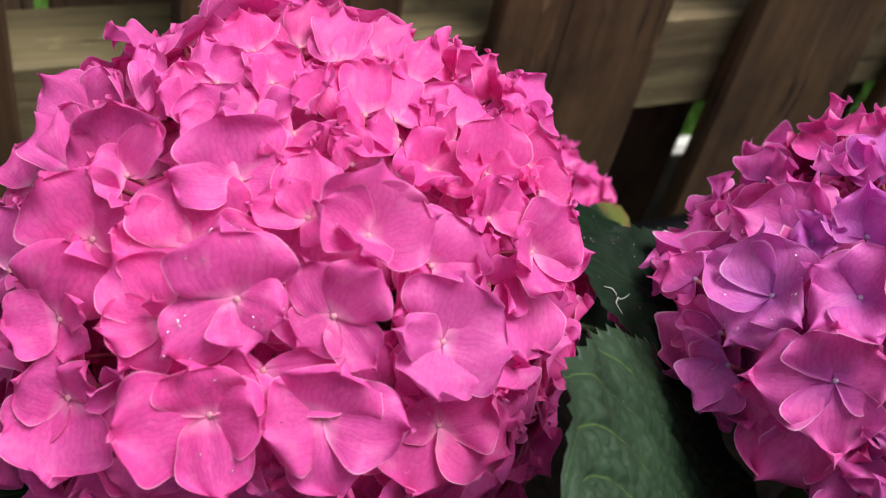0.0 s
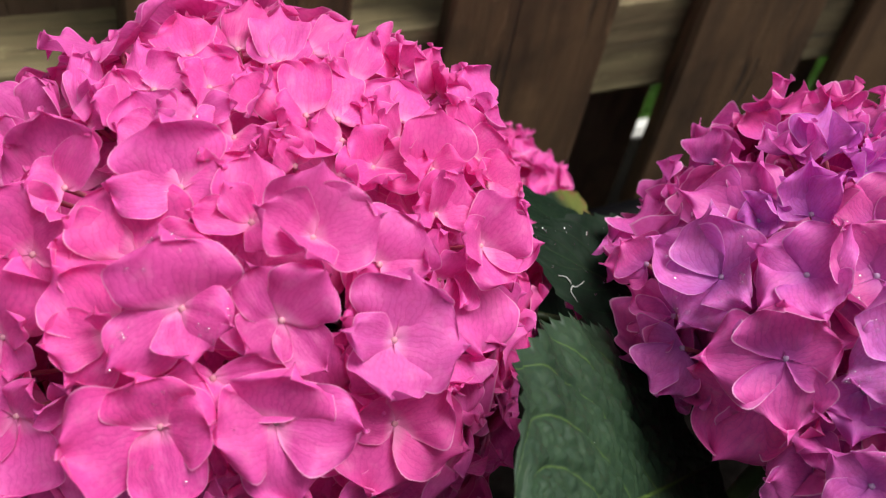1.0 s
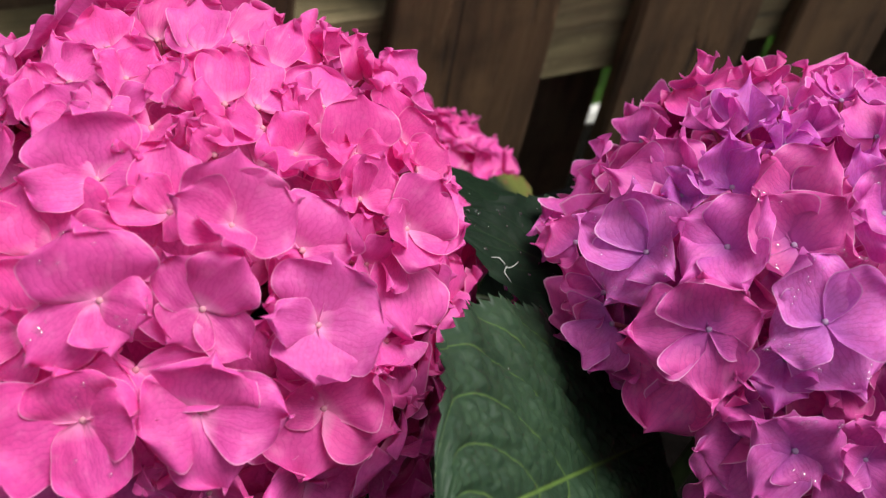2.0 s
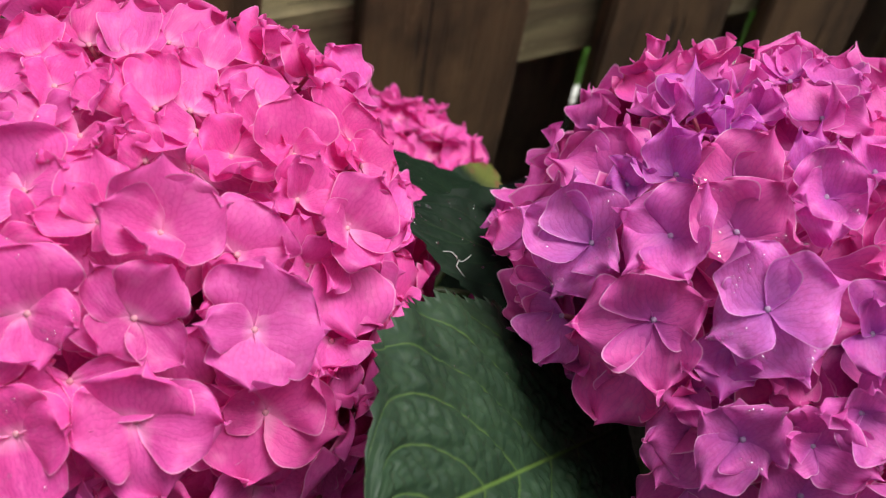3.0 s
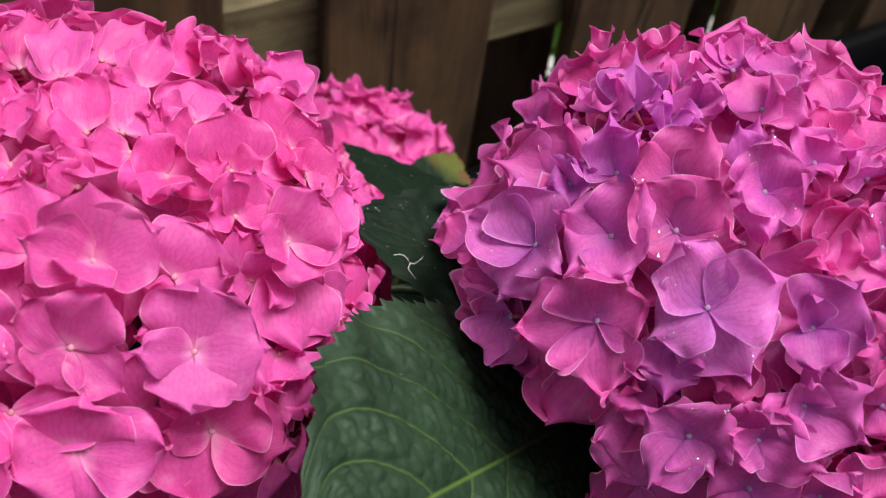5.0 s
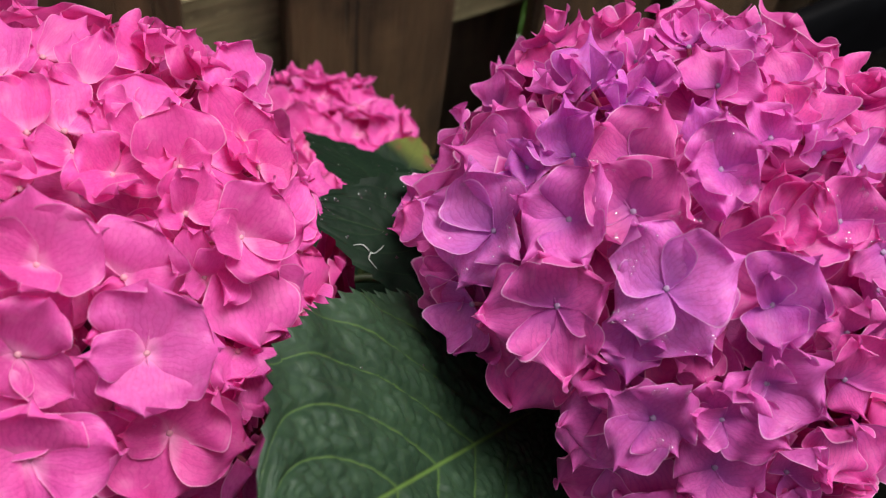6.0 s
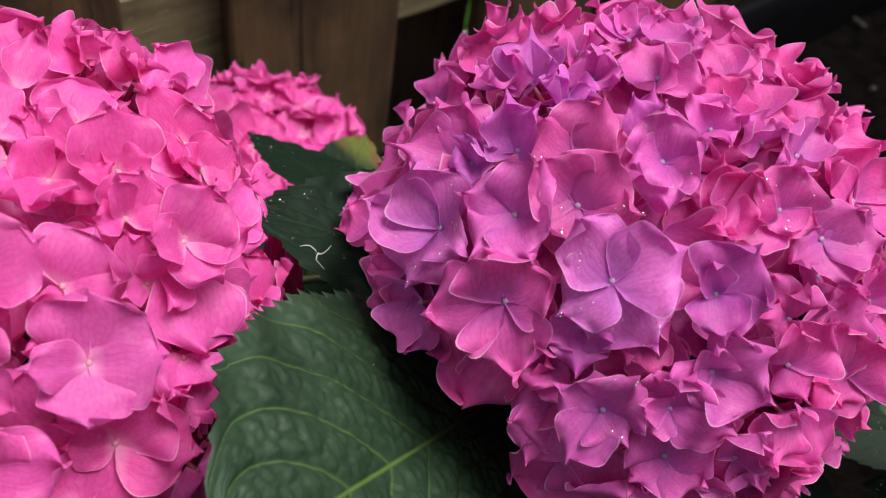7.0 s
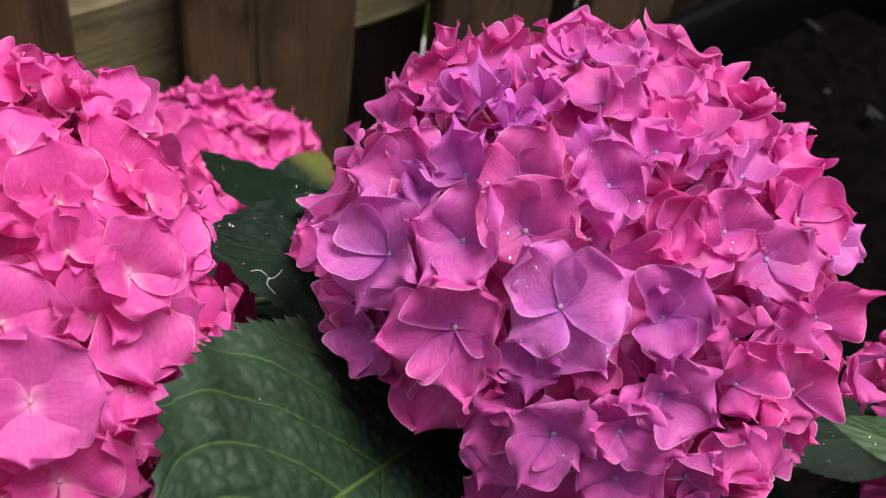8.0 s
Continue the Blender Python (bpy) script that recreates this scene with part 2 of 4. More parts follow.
m, nt, bsdf = material("water")
clear = nt.nodes.new("ShaderNodeBsdfTransparent")
shine = node(nt, "ShaderNodeBsdfGlossy", Roughness=0.12)
bead = node(nt, "ShaderNodeMixShader", Fac=0.14)
nt.links.new(clear.outputs[0], bead.inputs[1])
nt.links.new(shine.outputs[0], bead.inputs[2])
nt.links.new(bead.outputs[0], nt.nodes["Material Output"].inputs["Surface"])
WATER = m


# ---- building helpers ----
def part(name, bm, mat, parent=None, label="", smooth=True):
    me = bpy.data.meshes.new(name)
    bm.to_mesh(me)
    bm.free()
    me.materials.append(mat)
    if smooth:
        me.shade_smooth()
    ob = new(name, me)
    if parent:
        ob.parent = parent
    if label:
        ob["label"] = label
    return ob


def box(bm, x0, x1, y0, y1, z0, z1):
    vs = [bm.verts.new((x, y, z)) for z in (z0, z1) for y in (y0, y1) for x in (x0, x1)]
    for f in ((0, 2, 3, 1), (4, 5, 7, 6), (0, 1, 5, 4), (2, 6, 7, 3), (0, 4, 6, 2), (1, 3, 7, 5)):
        bm.faces.new([vs[i] for i in f])
    return vs


def tube(bm, pts, radii, sides=8, cap=True):
    rings = []
    for i, p in enumerate(pts):
        a, b = pts[max(i - 1, 0)], pts[min(i + 1, len(pts) - 1)]
        d = (Vector(b) - Vector(a)).normalized()
        x = d.orthogonal().normalized() if not rings else (rings[-1][1] - d * rings[-1][1].dot(d)).normalized()
        y = d.cross(x)
        rings.append(([bm.verts.new(Vector(p) + radii[i] * (math.cos(2 * math.pi * k / sides) * x + math.sin(2 * math.pi * k / sides) * y)) for k in range(sides)], x))
    for (r0, _), (r1, _) in zip(rings, rings[1:]):
        for k in range(sides):
            bm.faces.new((r0[k], r0[(k + 1) % sides], r1[(k + 1) % sides], r1[k]))
    if cap:
        bm.faces.new(rings[0][0][::-1])
        bm.faces.new(rings[-1][0])


# ---- setting: ground, fence, kerb ----
def ground():
    bm = bmesh.new()
    n = 40
    ticks = [math.copysign(abs(i / n) ** 4 * 400, i) for i in range(-n, n + 1)]
    grid = [[bm.verts.new((x, y, 0.012 * noise.noise((x * 3, y * 3, 0)) if abs(x) < 5 and abs(y) < 5 else 0)) for x in ticks] for y in ticks]
    for r0, r1 in zip(grid, grid[1:]):
        for i in range(len(r0) - 1):
            bm.faces.new((r0[i], r0[i + 1], r1[i + 1], r1[i]))
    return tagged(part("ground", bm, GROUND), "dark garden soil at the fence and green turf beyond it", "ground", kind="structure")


ground()


def weathered_board(w, d, h, mat, seed):
    """A sawn board standing on its end: slightly wavy faces and worn corners."""
    bm = bmesh.new()
    rnd = random.Random(seed)
    n = 14
    rings = []
    c = 0.003
    ph = rnd.random() * 9
    for i in range(n + 1):
        z = h * i / n
        wob = 0.0012 * math.sin(3.1 * i / n * 4 + ph)
        out = [(-w / 2 + c, 0), (w / 2 - c, 0), (w / 2, c), (w / 2, d - c), (w / 2 - c, d), (-w / 2 + c, d), (-w / 2, d - c), (-w / 2, c)]
        rings.append([bm.verts.new((x + wob + 0.0008 * rnd.uniform(-1, 1), y + 0.0006 * rnd.uniform(-1, 1), z)) for x, y in out])
    for r0, r1 in zip(rings, rings[1:]):
        for k in range(8):
            bm.faces.new((r0[k], r0[(k + 1) % 8], r1[(k + 1) % 8], r1[k]))
    bm.faces.new(rings[0][::-1])
    bm.faces.new(rings[-1])
    return bm


FENCE_Y = 0.350
SPAN = [(-0.66 - 0.22 * k, -0.52 - 0.22 * k) for k in range(1, 8)] + [(1.29 + 0.22 * k, 1.43 + 0.22 * k) for k in range(1, 8)]
fence = new("fence")
tagged(fence, "brown weathered wooden garden fence with boards on both sides of its rails", "fence", kind="structure")
for i, (x0, x1) in enumerate(((-0.66, -0.52), (-0.44, -0.30), (-0.235, -0.095), (-0.007, 0.133), (0.204, 0.344), (0.428, 0.565), (0.620, 0.76), (0.84, 0.98), (1.07, 1.21), (1.29, 1.43), *SPAN)):
    b = part("board", weathered_board(x1 - x0, 0.018, 0.97 + max(0, 0.049 * (x0 - 0.5)), BOARD_WOOD, i), BOARD_WOOD, fence, smooth=False)
    b.location = ((x0 + x1) / 2, FENCE_Y, 0.03)
for i, x1 in enumerate((-0.295, -0.08, 0.071, 0.275, 0.494, 0.714, 0.975, 1.19, 1.40, *(b + 0.07 for _, b in SPAN))):
    b = part("rear_board", weathered_board(0.14, 0.018, 0.97, REAR_WOOD, 40 + i), REAR_WOOD, fence, "rear fence board, coloured paler to offset the shade of the front boards", smooth=False)
    b.location = (x1 - 0.07, FENCE_Y + 0.090, 0.03)
for z, nm in ((0.353, 0), (0.80, 1)):
    bm = weathered_board(0.083, 0.070, 5.4, RAIL_WOOD, 80 + nm)
    r = part("rail", bm, RAIL_WOOD, fence, "paler horizontal fence rail", smooth=False)
    r.matrix_basis = Matrix.Translation((-2.25, FENCE_Y + 0.019, z - 0.092)) @ pose(0, 0, 0, 0, 87.2, 0)

bm = bmesh.new()
box(bm, -6, 8, 0.722, 0.758, -0.02, 0.012)
bmesh.ops.bevel(bm, geom=bm.edges[:], offset=0.006, segments=2, affect="EDGES")
tagged(part("kerb", bm, KERB, smooth=False), "white stone edging strip along the lawn", "kerb", kind="structure")


def grass():
    """The lawn beyond the kerb, as loose blades."""
    rnd = random.Random(5)
    verts, faces = [], []
    for k0 in range(60000):
        x, y = (rnd.gauss(1.4, 1.0) if k0 < 22000 else rnd.uniform(-6, 8)), 0.762 + (2.2 if k0 < 22000 else 5) * rnd.random() ** 1.6
        h, a, l = rnd.uniform(0.04, 0.09), rnd.uniform(0, 6.3), rnd.uniform(0.0, 0.04)
        w = 0.0022
        k = len(verts)
        cx, sy = math.cos(a), math.sin(a)
        verts += [(x - w * sy, y + w * cx, 0), (x + w * sy, y - w * cx, 0), (x + l * cx * 0.4 + w * sy, y + l * sy * 0.4, h * 0.6), (x + l * cx, y + l * sy, h)]
        faces += [(k, k + 1, k + 2), (k, k + 2, k + 3)]
    me = bpy.data.meshes.new("grass")
    me.from_pydata(verts, [], faces)
    me.materials.append(GRASS)
    tagged(new("grass", me), "bright green mown lawn grass beyond the fence", "grass", kind="stuff")


grass()


# an unseen wall added behind the camera: closes the place and bounces light
bm = bmesh.new()
box(bm, -4, 5, -1.95, -1.7, -0.05, 1.1)
tagged(part("wall_south", bm, simple("plain_bounce_wall", (0.30, 0.24, 0.19), 0.85, 0.3, 9, 0.6, 0.01), smooth=False), "unseen plain brown wall added opposite the fence to close the place and bounce light", "wall", kind="structure")


# ---- black planter with soil ----
def planter():
    top = tagged(new("planter"), "large black plastic planter standing along the fence", "planter")
    top.matrix_basis = pose(0.37, 0.040, 0, 0, 0, 4.0)
    L, W, H = 1.48, 0.48, 0.30
    bm = bmesh.new()

    def ring(hx, hy, z, r):
        out = []
        for cx, cy, a0 in ((hx - r, hy - r, 0), (-hx + r, hy - r, 90), (-hx + r, -hy + r, 180), (hx - r, -hy + r, 270)):
            for k in range(7):
                a = radians(a0 + 15 * k)
                out.append(bm.verts.new((cx + r * math.cos(a), cy + r * math.sin(a), z)))
        return out

    hx, hy = L / 2, W / 2
    prof = [(-0.05, 0.004), (-0.012, H - 0.03), (0.012, H - 0.03), (0.012, H - 0.004), (0.008, H), (-0.006, H), (-0.010, H - 0.004), (-0.016, H - 0.03), (-0.02, H - 0.09), (-0.056, 0.02)]
    rings = [ring(hx + o, hy + o, z, 0.07) for o, z in prof]
    for r0, r1 in zip(rings, rings[1:]):
        for k in range(len(r0)):
            bm.faces.new((r0[k], r0[(k + 1) % len(r0)], r1[(k + 1) % len(r0)], r1[k]))
    bm.faces.new(rings[0][::-1])
    bm.faces.new(rings[-1])
    part("tub", bm, PLASTIC, top)
    bm = bmesh.new()
    nx, ny = 150, 36
    g = [[bm.verts.new(((i / nx - 0.5) * (L - 0.046), (j / ny - 0.5) * (W - 0.046), 0.225 + 0.016 * noise.noise((i * 0.16, j * 0.16, 0)) + 0.007 * noise.noise((i * 0.7, j * 0.7, 4)))) for i in range(nx + 1)] for j in range(ny + 1)]
    for r0, r1 in zip(g, g[1:]):
        for i in range(nx):
            bm.faces.new((r0[i], r0[i + 1], r1[i + 1], r1[i]))
    part("soil", bm, SOIL, top, "potting soil, coloured near black for the shade inside the planter")
    return top


planter()


def bark():
    """Chips and stalks of old mulch lying on the soil."""
    rnd = random.Random(8)
    bm = bmesh.new()
    for _ in range(20):
        x, y = rnd.uniform(0.30, 1.25), rnd.uniform(0.0, 0.27)
        l, w, h = rnd.uniform(0.008, 0.030), rnd.uniform(0.002, 0.006), rnd.uniform(0.001, 0.003)
        vs = box(bm, -l / 2, l / 2, -w / 2, w / 2, 0, h)
        for q in vs:
            q.co.x += 0.15 * l * rnd.uniform(-1, 1)
            q.co.y += 0.3 * w * rnd.uniform(-1, 1)
        m = pose(x, y + 0.12 * (x - 0.7), 0.229 + rnd.uniform(0, 0.008), rnd.uniform(-15, 15), rnd.uniform(-15, 15), rnd.uniform(0, 360))
        bmesh.ops.transform(bm, matrix=m, verts=vs)
    tagged(part("bark_chips", bm, CHIP, smooth=False), "pale bark chips scattered on the dark potting soil", "mulch", kind="stuff")


bark()

# ---- hydrangea heads ----
TINTS = {
    "p": (0.88, 0.118, 0.51),
    "m": (0.82, 0.150, 0.60),
    "v": (0.69, 0.150, 0.66),
    "l": (0.84, 0.235, 0.76),
    "q": (0.91, 0.148, 0.57),
    "n": (0.80, 0.125, 0.51),
    "r": (0.75, 0.098, 0.42),
}


def sepal_mesh(seed, wavy, sharp=True):
    """One sepal, unit length along +y and unit breadth, facing +z: short claw, broad blade, small point, ruffled margin."""
    rnd = random.Random(seed)
    nu, nv = 18, 18
    rise, fall = (rnd.uniform(0.40, 0.52), rnd.uniform(0.72, 1.0) if sharp else rnd.uniform(0.50, 0.66)) if wavy else (rnd.uniform(0.38, 0.50), rnd.uniform(0.54, 0.74))
    p = (rnd.uniform(1.7, 2.8) if sharp else rnd.uniform(2.4, 3.6)) if wavy else rnd.uniform(2.3, 3.6)
    tip = rnd.uniform(0.11, 0.19) if wavy and sharp else rnd.uniform(0.06, 0.13)
    cup = rnd.uniform(-0.10, 0.14) if wavy else rnd.uniform(-0.08, 0.08)
    cross = rnd.uniform(-0.30, 0.70) if wavy else rnd.uniform(-0.2, 0.35)
    amp = rnd.uniform(0.12, 0.24) if wavy else rnd.uniform(0.10, 0.20)
    freq, ph, ph2, ph3 = rnd.uniform(0.9, 1.7), rnd.uniform(0, 6.3), rnd.uniform(0, 6.3), rnd.uniform(0, 6.3)
    curl = rnd.uniform(-0.8, 1.1) if wavy else rnd.uniform(-0.35, 0.35)
    hem = (rnd.uniform(0.02, 0.08) if wavy else rnd.uniform(0.02, 0.06)) * rnd.choice((1, 1, -1))
    skew = rnd.uniform(-0.10, 0.10)
    arch = rnd.uniform(-0.02, 0.08)
    crease = rnd.uniform(0.015, 0.05)
    twist = rnd.uniform(-0.12, 0.12)

    def breadth(v):
        return (0.045 + v ** rise) * max(1 - v ** p, 0) ** fall

    widest = max(breadth(k / 60) for k in range(60))
    bm = bmesh.new()
    uv = bm.loops.layers.uv.new("UVMap")
    g = []
    for j in range(nv + 1):
        v = j / nv
        t = 1 - (1 - v) ** 1.35
        w = 0.5 * breadth(t) / widest if j < nv else 0.0
        row = []
        for i in range(nu + 1):
            u = math.sin(0.5 * math.pi * (2 * i / nu - 1)) * 0.6 + 0.4 * (2 * i / nu - 1)
            side = ph if u > 0 else ph2
            lobe = 1 + (0.10 if wavy else 0.06) * math.sin(8.5 * t + side) * u * u
            y = (1 - tip) * t - 0.05 * t ** 3 * u * u + tip * math.exp(-(u / 0.5) ** 2) * t ** 5
            x = u * w * lobe + skew * t * t * 0.5
            wave = math.sin(6.28 * freq * t + side)
            z = cup * t * t + cross * (2 * u * w) ** 2 * 0.5 + amp * abs(u) ** 2.2 * t * wave
            z += 0.7 * amp * t ** 5 * math.sin(5.0 * u + ph3) + arch * math.sin(math.pi * t) * (1 - 0.5 * u * u) + twist * u * w * t
            z += curl * max(0, t - 0.62) ** 2 * (1 - 0.3 * u * u) - crease * math.exp(-(u / 0.16) ** 2) * (1 - t)
            z += (0.034 if wavy else 0.020) * abs(u) ** 4 * t * math.sin(23 * t + 2 * side) + hem * max(abs(u) ** 5.5, t ** 8) + 0.007 * math.cos(13 * u + ph3 + 1.5 * t) * math.sin(math.pi * min(1, 1.1 * t))
            row.append((bm.verts.new((x, y, z)), (0.5 + 0.5 * u, v)))
        g.append(row)
    for r0, r1 in zip(g, g[1:]):
        for i in range(nu):
            f = bm.faces.new((r0[i][0], r0[i + 1][0], r1[i + 1][0], r1[i][0]))
            for loop, (_, c) in zip(f.loops, (r0[i], r0[i + 1], r1[i + 1], r1[i])):
                loop[uv].uv = c
    bmesh.ops.remove_doubles(bm, verts=[q for q, _ in g[-1]], dist=1e-4)
    me = bpy.data.meshes.new("sepal")
    bm.to_mesh(me)
    bm.free()
    me.materials.append(VIOLET_SEPAL if wavy else PINK_SEPAL)
    me.shade_smooth()
    return me


SMOOTH_SEPALS = [sepal_mesh(100 + i, False) for i in range(32)]
WAVY_SEPALS = [sepal_mesh(200 + i, True) for i in range(40)]
ROUNDER_SEPALS = [sepal_mesh(300 + i, True, False) for i in range(24)]


def eye_mesh(mat):
    """The little closed bud at a floret's centre: a low four-lobed button."""
    bm = bmesh.new()
    bmesh.ops.create_uvsphere(bm, u_segments=12, v_segments=7, radius=0.00088)
    for q in bm.verts:
        a = math.atan2(q.co.y, q.co.x)
        k = 1 + 0.07 * math.cos(4 * a)
        q.co = Vector((q.co.x * k, q.co.y * k, q.co.z * 0.62 + 0.0005))
    me = bpy.data.meshes.new("floret")
    bm.to_mesh(me)
    bm.free()
    me.materials.append(mat)
    me.shade_smooth()
    return me


EYES = {False: eye_mesh(EYE_PINK), True: eye_mesh(EYE_VIOLET)}


def stalk_mesh():
    bm = bmesh.new()
    tube(bm, [(0, 0, 0), (2.0, 0.8, -12), (1.0, 2.0, -24), (0, 0, -35)], [0.8, 0.7, 0.8, 1.0], 6)
    me = bpy.data.meshes.new("pedicel")
    bm.to_mesh(me)
    bm.free()
    me.materials.append(PEDICEL)
    me.shade_smooth()
    return me


STALK = stalk_mesh()
rng = random.Random(11)


class Head:
    """A mophead: its Empty, centre, radius, and the places of its florets."""

    def __init__(self, centre, radius, label, wavy, foot):
        self.ob = tagged(new("mophead_hydrangea"), label, "flower", group="hydrangea flower heads")
        self.ob.location = centre
        self.centre, self.radius, self.wavy, self.spots = Vector(centre), radius, wavy, []
        bm = bmesh.new()
        top, low = Vector((0, 0, -0.25 * radius)), Vector(foot) - self.centre
        bend = Vector((0.15 * low.x, 0.15 * low.y, 0.5 * low.z))
        pts = [top + (bend - top) * k / 4 for k in range(4)] + [bend + (low - bend) * k / 6 for k in range(7)]
        tube(bm, pts, [0.0035 + 0.0002 * k for k in range(len(pts))], 10)
        part("stem", bm, STEM, self.ob, "green stalk")


def floret(head, at, facing, *sepals, tint="p"):
    """A floret: at in mm from the head's centre, facing as azimuth and elevation, sepals as (angle, length in mm, rise[, breadth])."""
    if isinstance(sepals[-1], str):
        tint, sepals = sepals[-1], sepals[:-1]
    wavy = head.wavy
    at = Vector(at) / 1000
    az, el = radians(facing[0]), radians(facing[1])
    n = Vector((math.cos(az) * math.cos(el), math.sin(az) * math.cos(el), math.sin(el)))
    x = Vector((0, 0, 1) if abs(n.z) < 0.98 else (0, 1, 0)).cross(n).normalized()
    y = n.cross(x)
    f = new("floret", EYES[wavy])
    f.parent = head.ob
    f.matrix_basis = Matrix.Translation(at) @ Matrix((x, y, n)).transposed().to_4x4()
    head.spots.append(at)
    base = TINTS[tint]
    tone, sh = rng.uniform(0.86, 1.1), rng.uniform(-0.06, 0.06)
    meshes = SMOOTH_SEPALS if not wavy else WAVY_SEPALS if len(sepals[0]) > 3 else ROUNDER_SEPALS
    for i, (angle, length, rise, *wide) in enumerate(sepals):
        s = new("sepal", rng.choice(meshes))
        s.parent = f
        s.color = (min(1, base[0] * tone * rng.uniform(0.97, 1.03)), max(0.01, base[1] * tone + sh * 0.4), max(0.02, base[2] * tone + sh), 1)
        l = length / 1000
        # a sepal spreads to meet its neighbours
        others = sorted((q[0] - angle) % 360 for k, q in enumerate(sepals) if k != i)
        room = 0.5 * (others[0] + 360 - others[-1]) if others else 90
        w = min(max(l * min(max(room / 74, 0.9), 1.5) * rng.uniform(0.98, 1.12), 0.011), 0.030)
        loose = 3 if wide else 9
        w = wide[0] / 1000 * (1.18 if wavy else 1.10) if wide else w
        w = min(w, 1.5 * l)
        s.matrix_basis = pose(0, 0, 0.0005 * (i % 2), 0, 0, angle - 90) @ pose(0, 0, 0, rise + rng.uniform(-loose, loose), rng.uniform(-loose, loose), 0) @ Matrix.Diagonal((w, l, min(w, l), 1))
    p = new("pedicel", STALK)
    p.parent = f
    p.matrix_basis = Matrix.Diagonal((0.001, 0.001, 0.001, 1))
    return f


def fill(head, count, reach, gap, size, floor=-0.75, tints="p", spin=0, bare=None, lift=14):
    """Florets where the head has none yet: spread evenly over the dome, gap metres clear of the others."""
    gold = math.pi * (3 - math.sqrt(5))
    for i in range(count):
        z = 1 - 2 * (i + 0.5) / count
        if z < floor:
            break
        a = gold * i + spin
        r = math.sqrt(1 - z * z)
        d = Vector((r * math.cos(a), r * math.sin(a), z)) + 0.06 * Vector((rng.uniform(-1, 1), rng.uniform(-1, 1), rng.uniform(-1, 1)))
        at = d.normalized() * head.radius * reach * rng.uniform(0.96, 1.03)
        if bare and d.normalized().dot(Vector(bare)) > 0.74:
            continue
        if any((at - q).length < gap for q in head.spots):
            continue
        d = (d.normalized() + 0.22 * Vector((rng.uniform(-1, 1), rng.uniform(-1, 1), rng.uniform(-1, 1)))).normalized()
        az, el = math.degrees(math.atan2(d.y, d.x)), math.degrees(math.asin(d.z))
        turn = rng.uniform(0, 90)
        big = size * rng.uniform(0.8, 1.15)
        floret(head, at * 1000, (az, el), *[(turn + 90 * q + rng.uniform(-12, 12), big * rng.uniform(0.85, 1.12), rng.uniform(0, lift + 14)) for q in range(4)], tint=rng.choice(tints))


pink = Head((-0.0126, 0.075, 0.4936), 0.0966, "large bright pink hydrangea mophead with broad smooth sepals", False, (0.02, 0.10, 0.225))
purple = Head((0.170, -0.017, 0.5064), 0.0927, "large mauve and pink hydrangea mophead with wavy pointed sepals", True, (0.16, 0.05, 0.225))
rear = Head((0.143, 0.194, 0.3985), 0.060, "smaller bright pink hydrangea mophead behind the leaves", False, (0.15, 0.17, 0.225))

low = Head((0.310, -0.135, 0.445), 0.046, "small pink hydrangea mophead low among the leaves", False, (0.28, -0.06, 0.225))

wet_a = floret(pink, (-34.6, -60.0, 65.7), (-113, 45), (107, 20.4, 25, 32.8), (-10, 14.3, 27, 14.0), (-68, 14.0, 19, 14.1), (-135, 21.7, 1, 15.8), "p")
floret(pink, (-13.3, -66.8, 62.6), (-106, 44), (123, 16.9, 15, 13.5), (54, 17.7, 29, 16.9), (-46, 16.8, 2, 12.4), (-134, 11.6, 3, 14.2), "p")
floret(pink, (12.5, -75.5, 57.1), (-98, 43), (72, 19.0, 20, 24.2), (-11, 18.6, 14, 23.0), (-111, 16.5, 31, 20.5), (164, 18.1, 28, 10.9), "q")
floret(pink, (-3.1, -56.2, 77.1), (-104, 48), (82, 19.2, 20, 23.8), (152, 17.9, 21, 15.4), (15, 18.9, 20, 20.3), (-116, 12.4, 58, 13.5), "q")
floret(pink, (-18.5, -82.1, 45.2), (-107, 39), (-165, 16.4, 16, 21.8), (76, 17.0, 30, 24.1), (-4, 22.2, 12, 18.9), (-72, 21.0, 1, 21.8), "p")
floret(pink, (12.0, -84.5, 35.6), (-97, 37), (34, 18.0, 21, 20.7), (-27, 21.6, 7, 22.1), (-111, 19.9, 1, 27.6), (160, 12.8, 11, 11.9), "p")
wet_c = floret(pink, (-43.2, -74.4, 43.7), (-114, 39), (-159, 23.8, 12, 24.4), (111, 14.9, 26, 19.6), (18, 14.6, 35, 18.2), (-74, 21.1, 12, 17.4), "p")
floret(pink, (-72.6, -49.7, 28.6), (-126, 36), (167, 14.2, 27, 18.5), (-130, 19.5, 2, 13.8), (-78, 21.8, 12, 26.4), (70, 14.4, 27, 9.5), "p")
floret(pink, (-72.2, -37.5, 43.9), (-129, 40), (93, 23.4, 20, 26.1), (-148, 14.7, 10, 16.6), (-66, 10.8, 3, 23.2), (41, 14.4, 36, 8.4), "p")
floret(pink, (-50.6, -52.9, 54.9), (-119, 43), (134, 20.2, 7, 18.1), (-159, 15.2, 10, 13.3), (-116, 15.2, -5, 15.6), (97, 10.6, 53, 6), "p")
floret(pink, (-40.7, -41.2, 65.6), (-119, 47), (113, 21.7, 6, 28.1), (-174, 20.6, 4, 19.8), (20, 21.3, 18, 14.2), "p")
floret(pink, (-62.6, -27.2, 59.4), (-128, 46), (139, 20.4, 25, 25.8), (-152, 15.3, 10, 16.7), (50, 16.2, 24, 14.1), (-78, 10.6, 3, 13.2), "p")
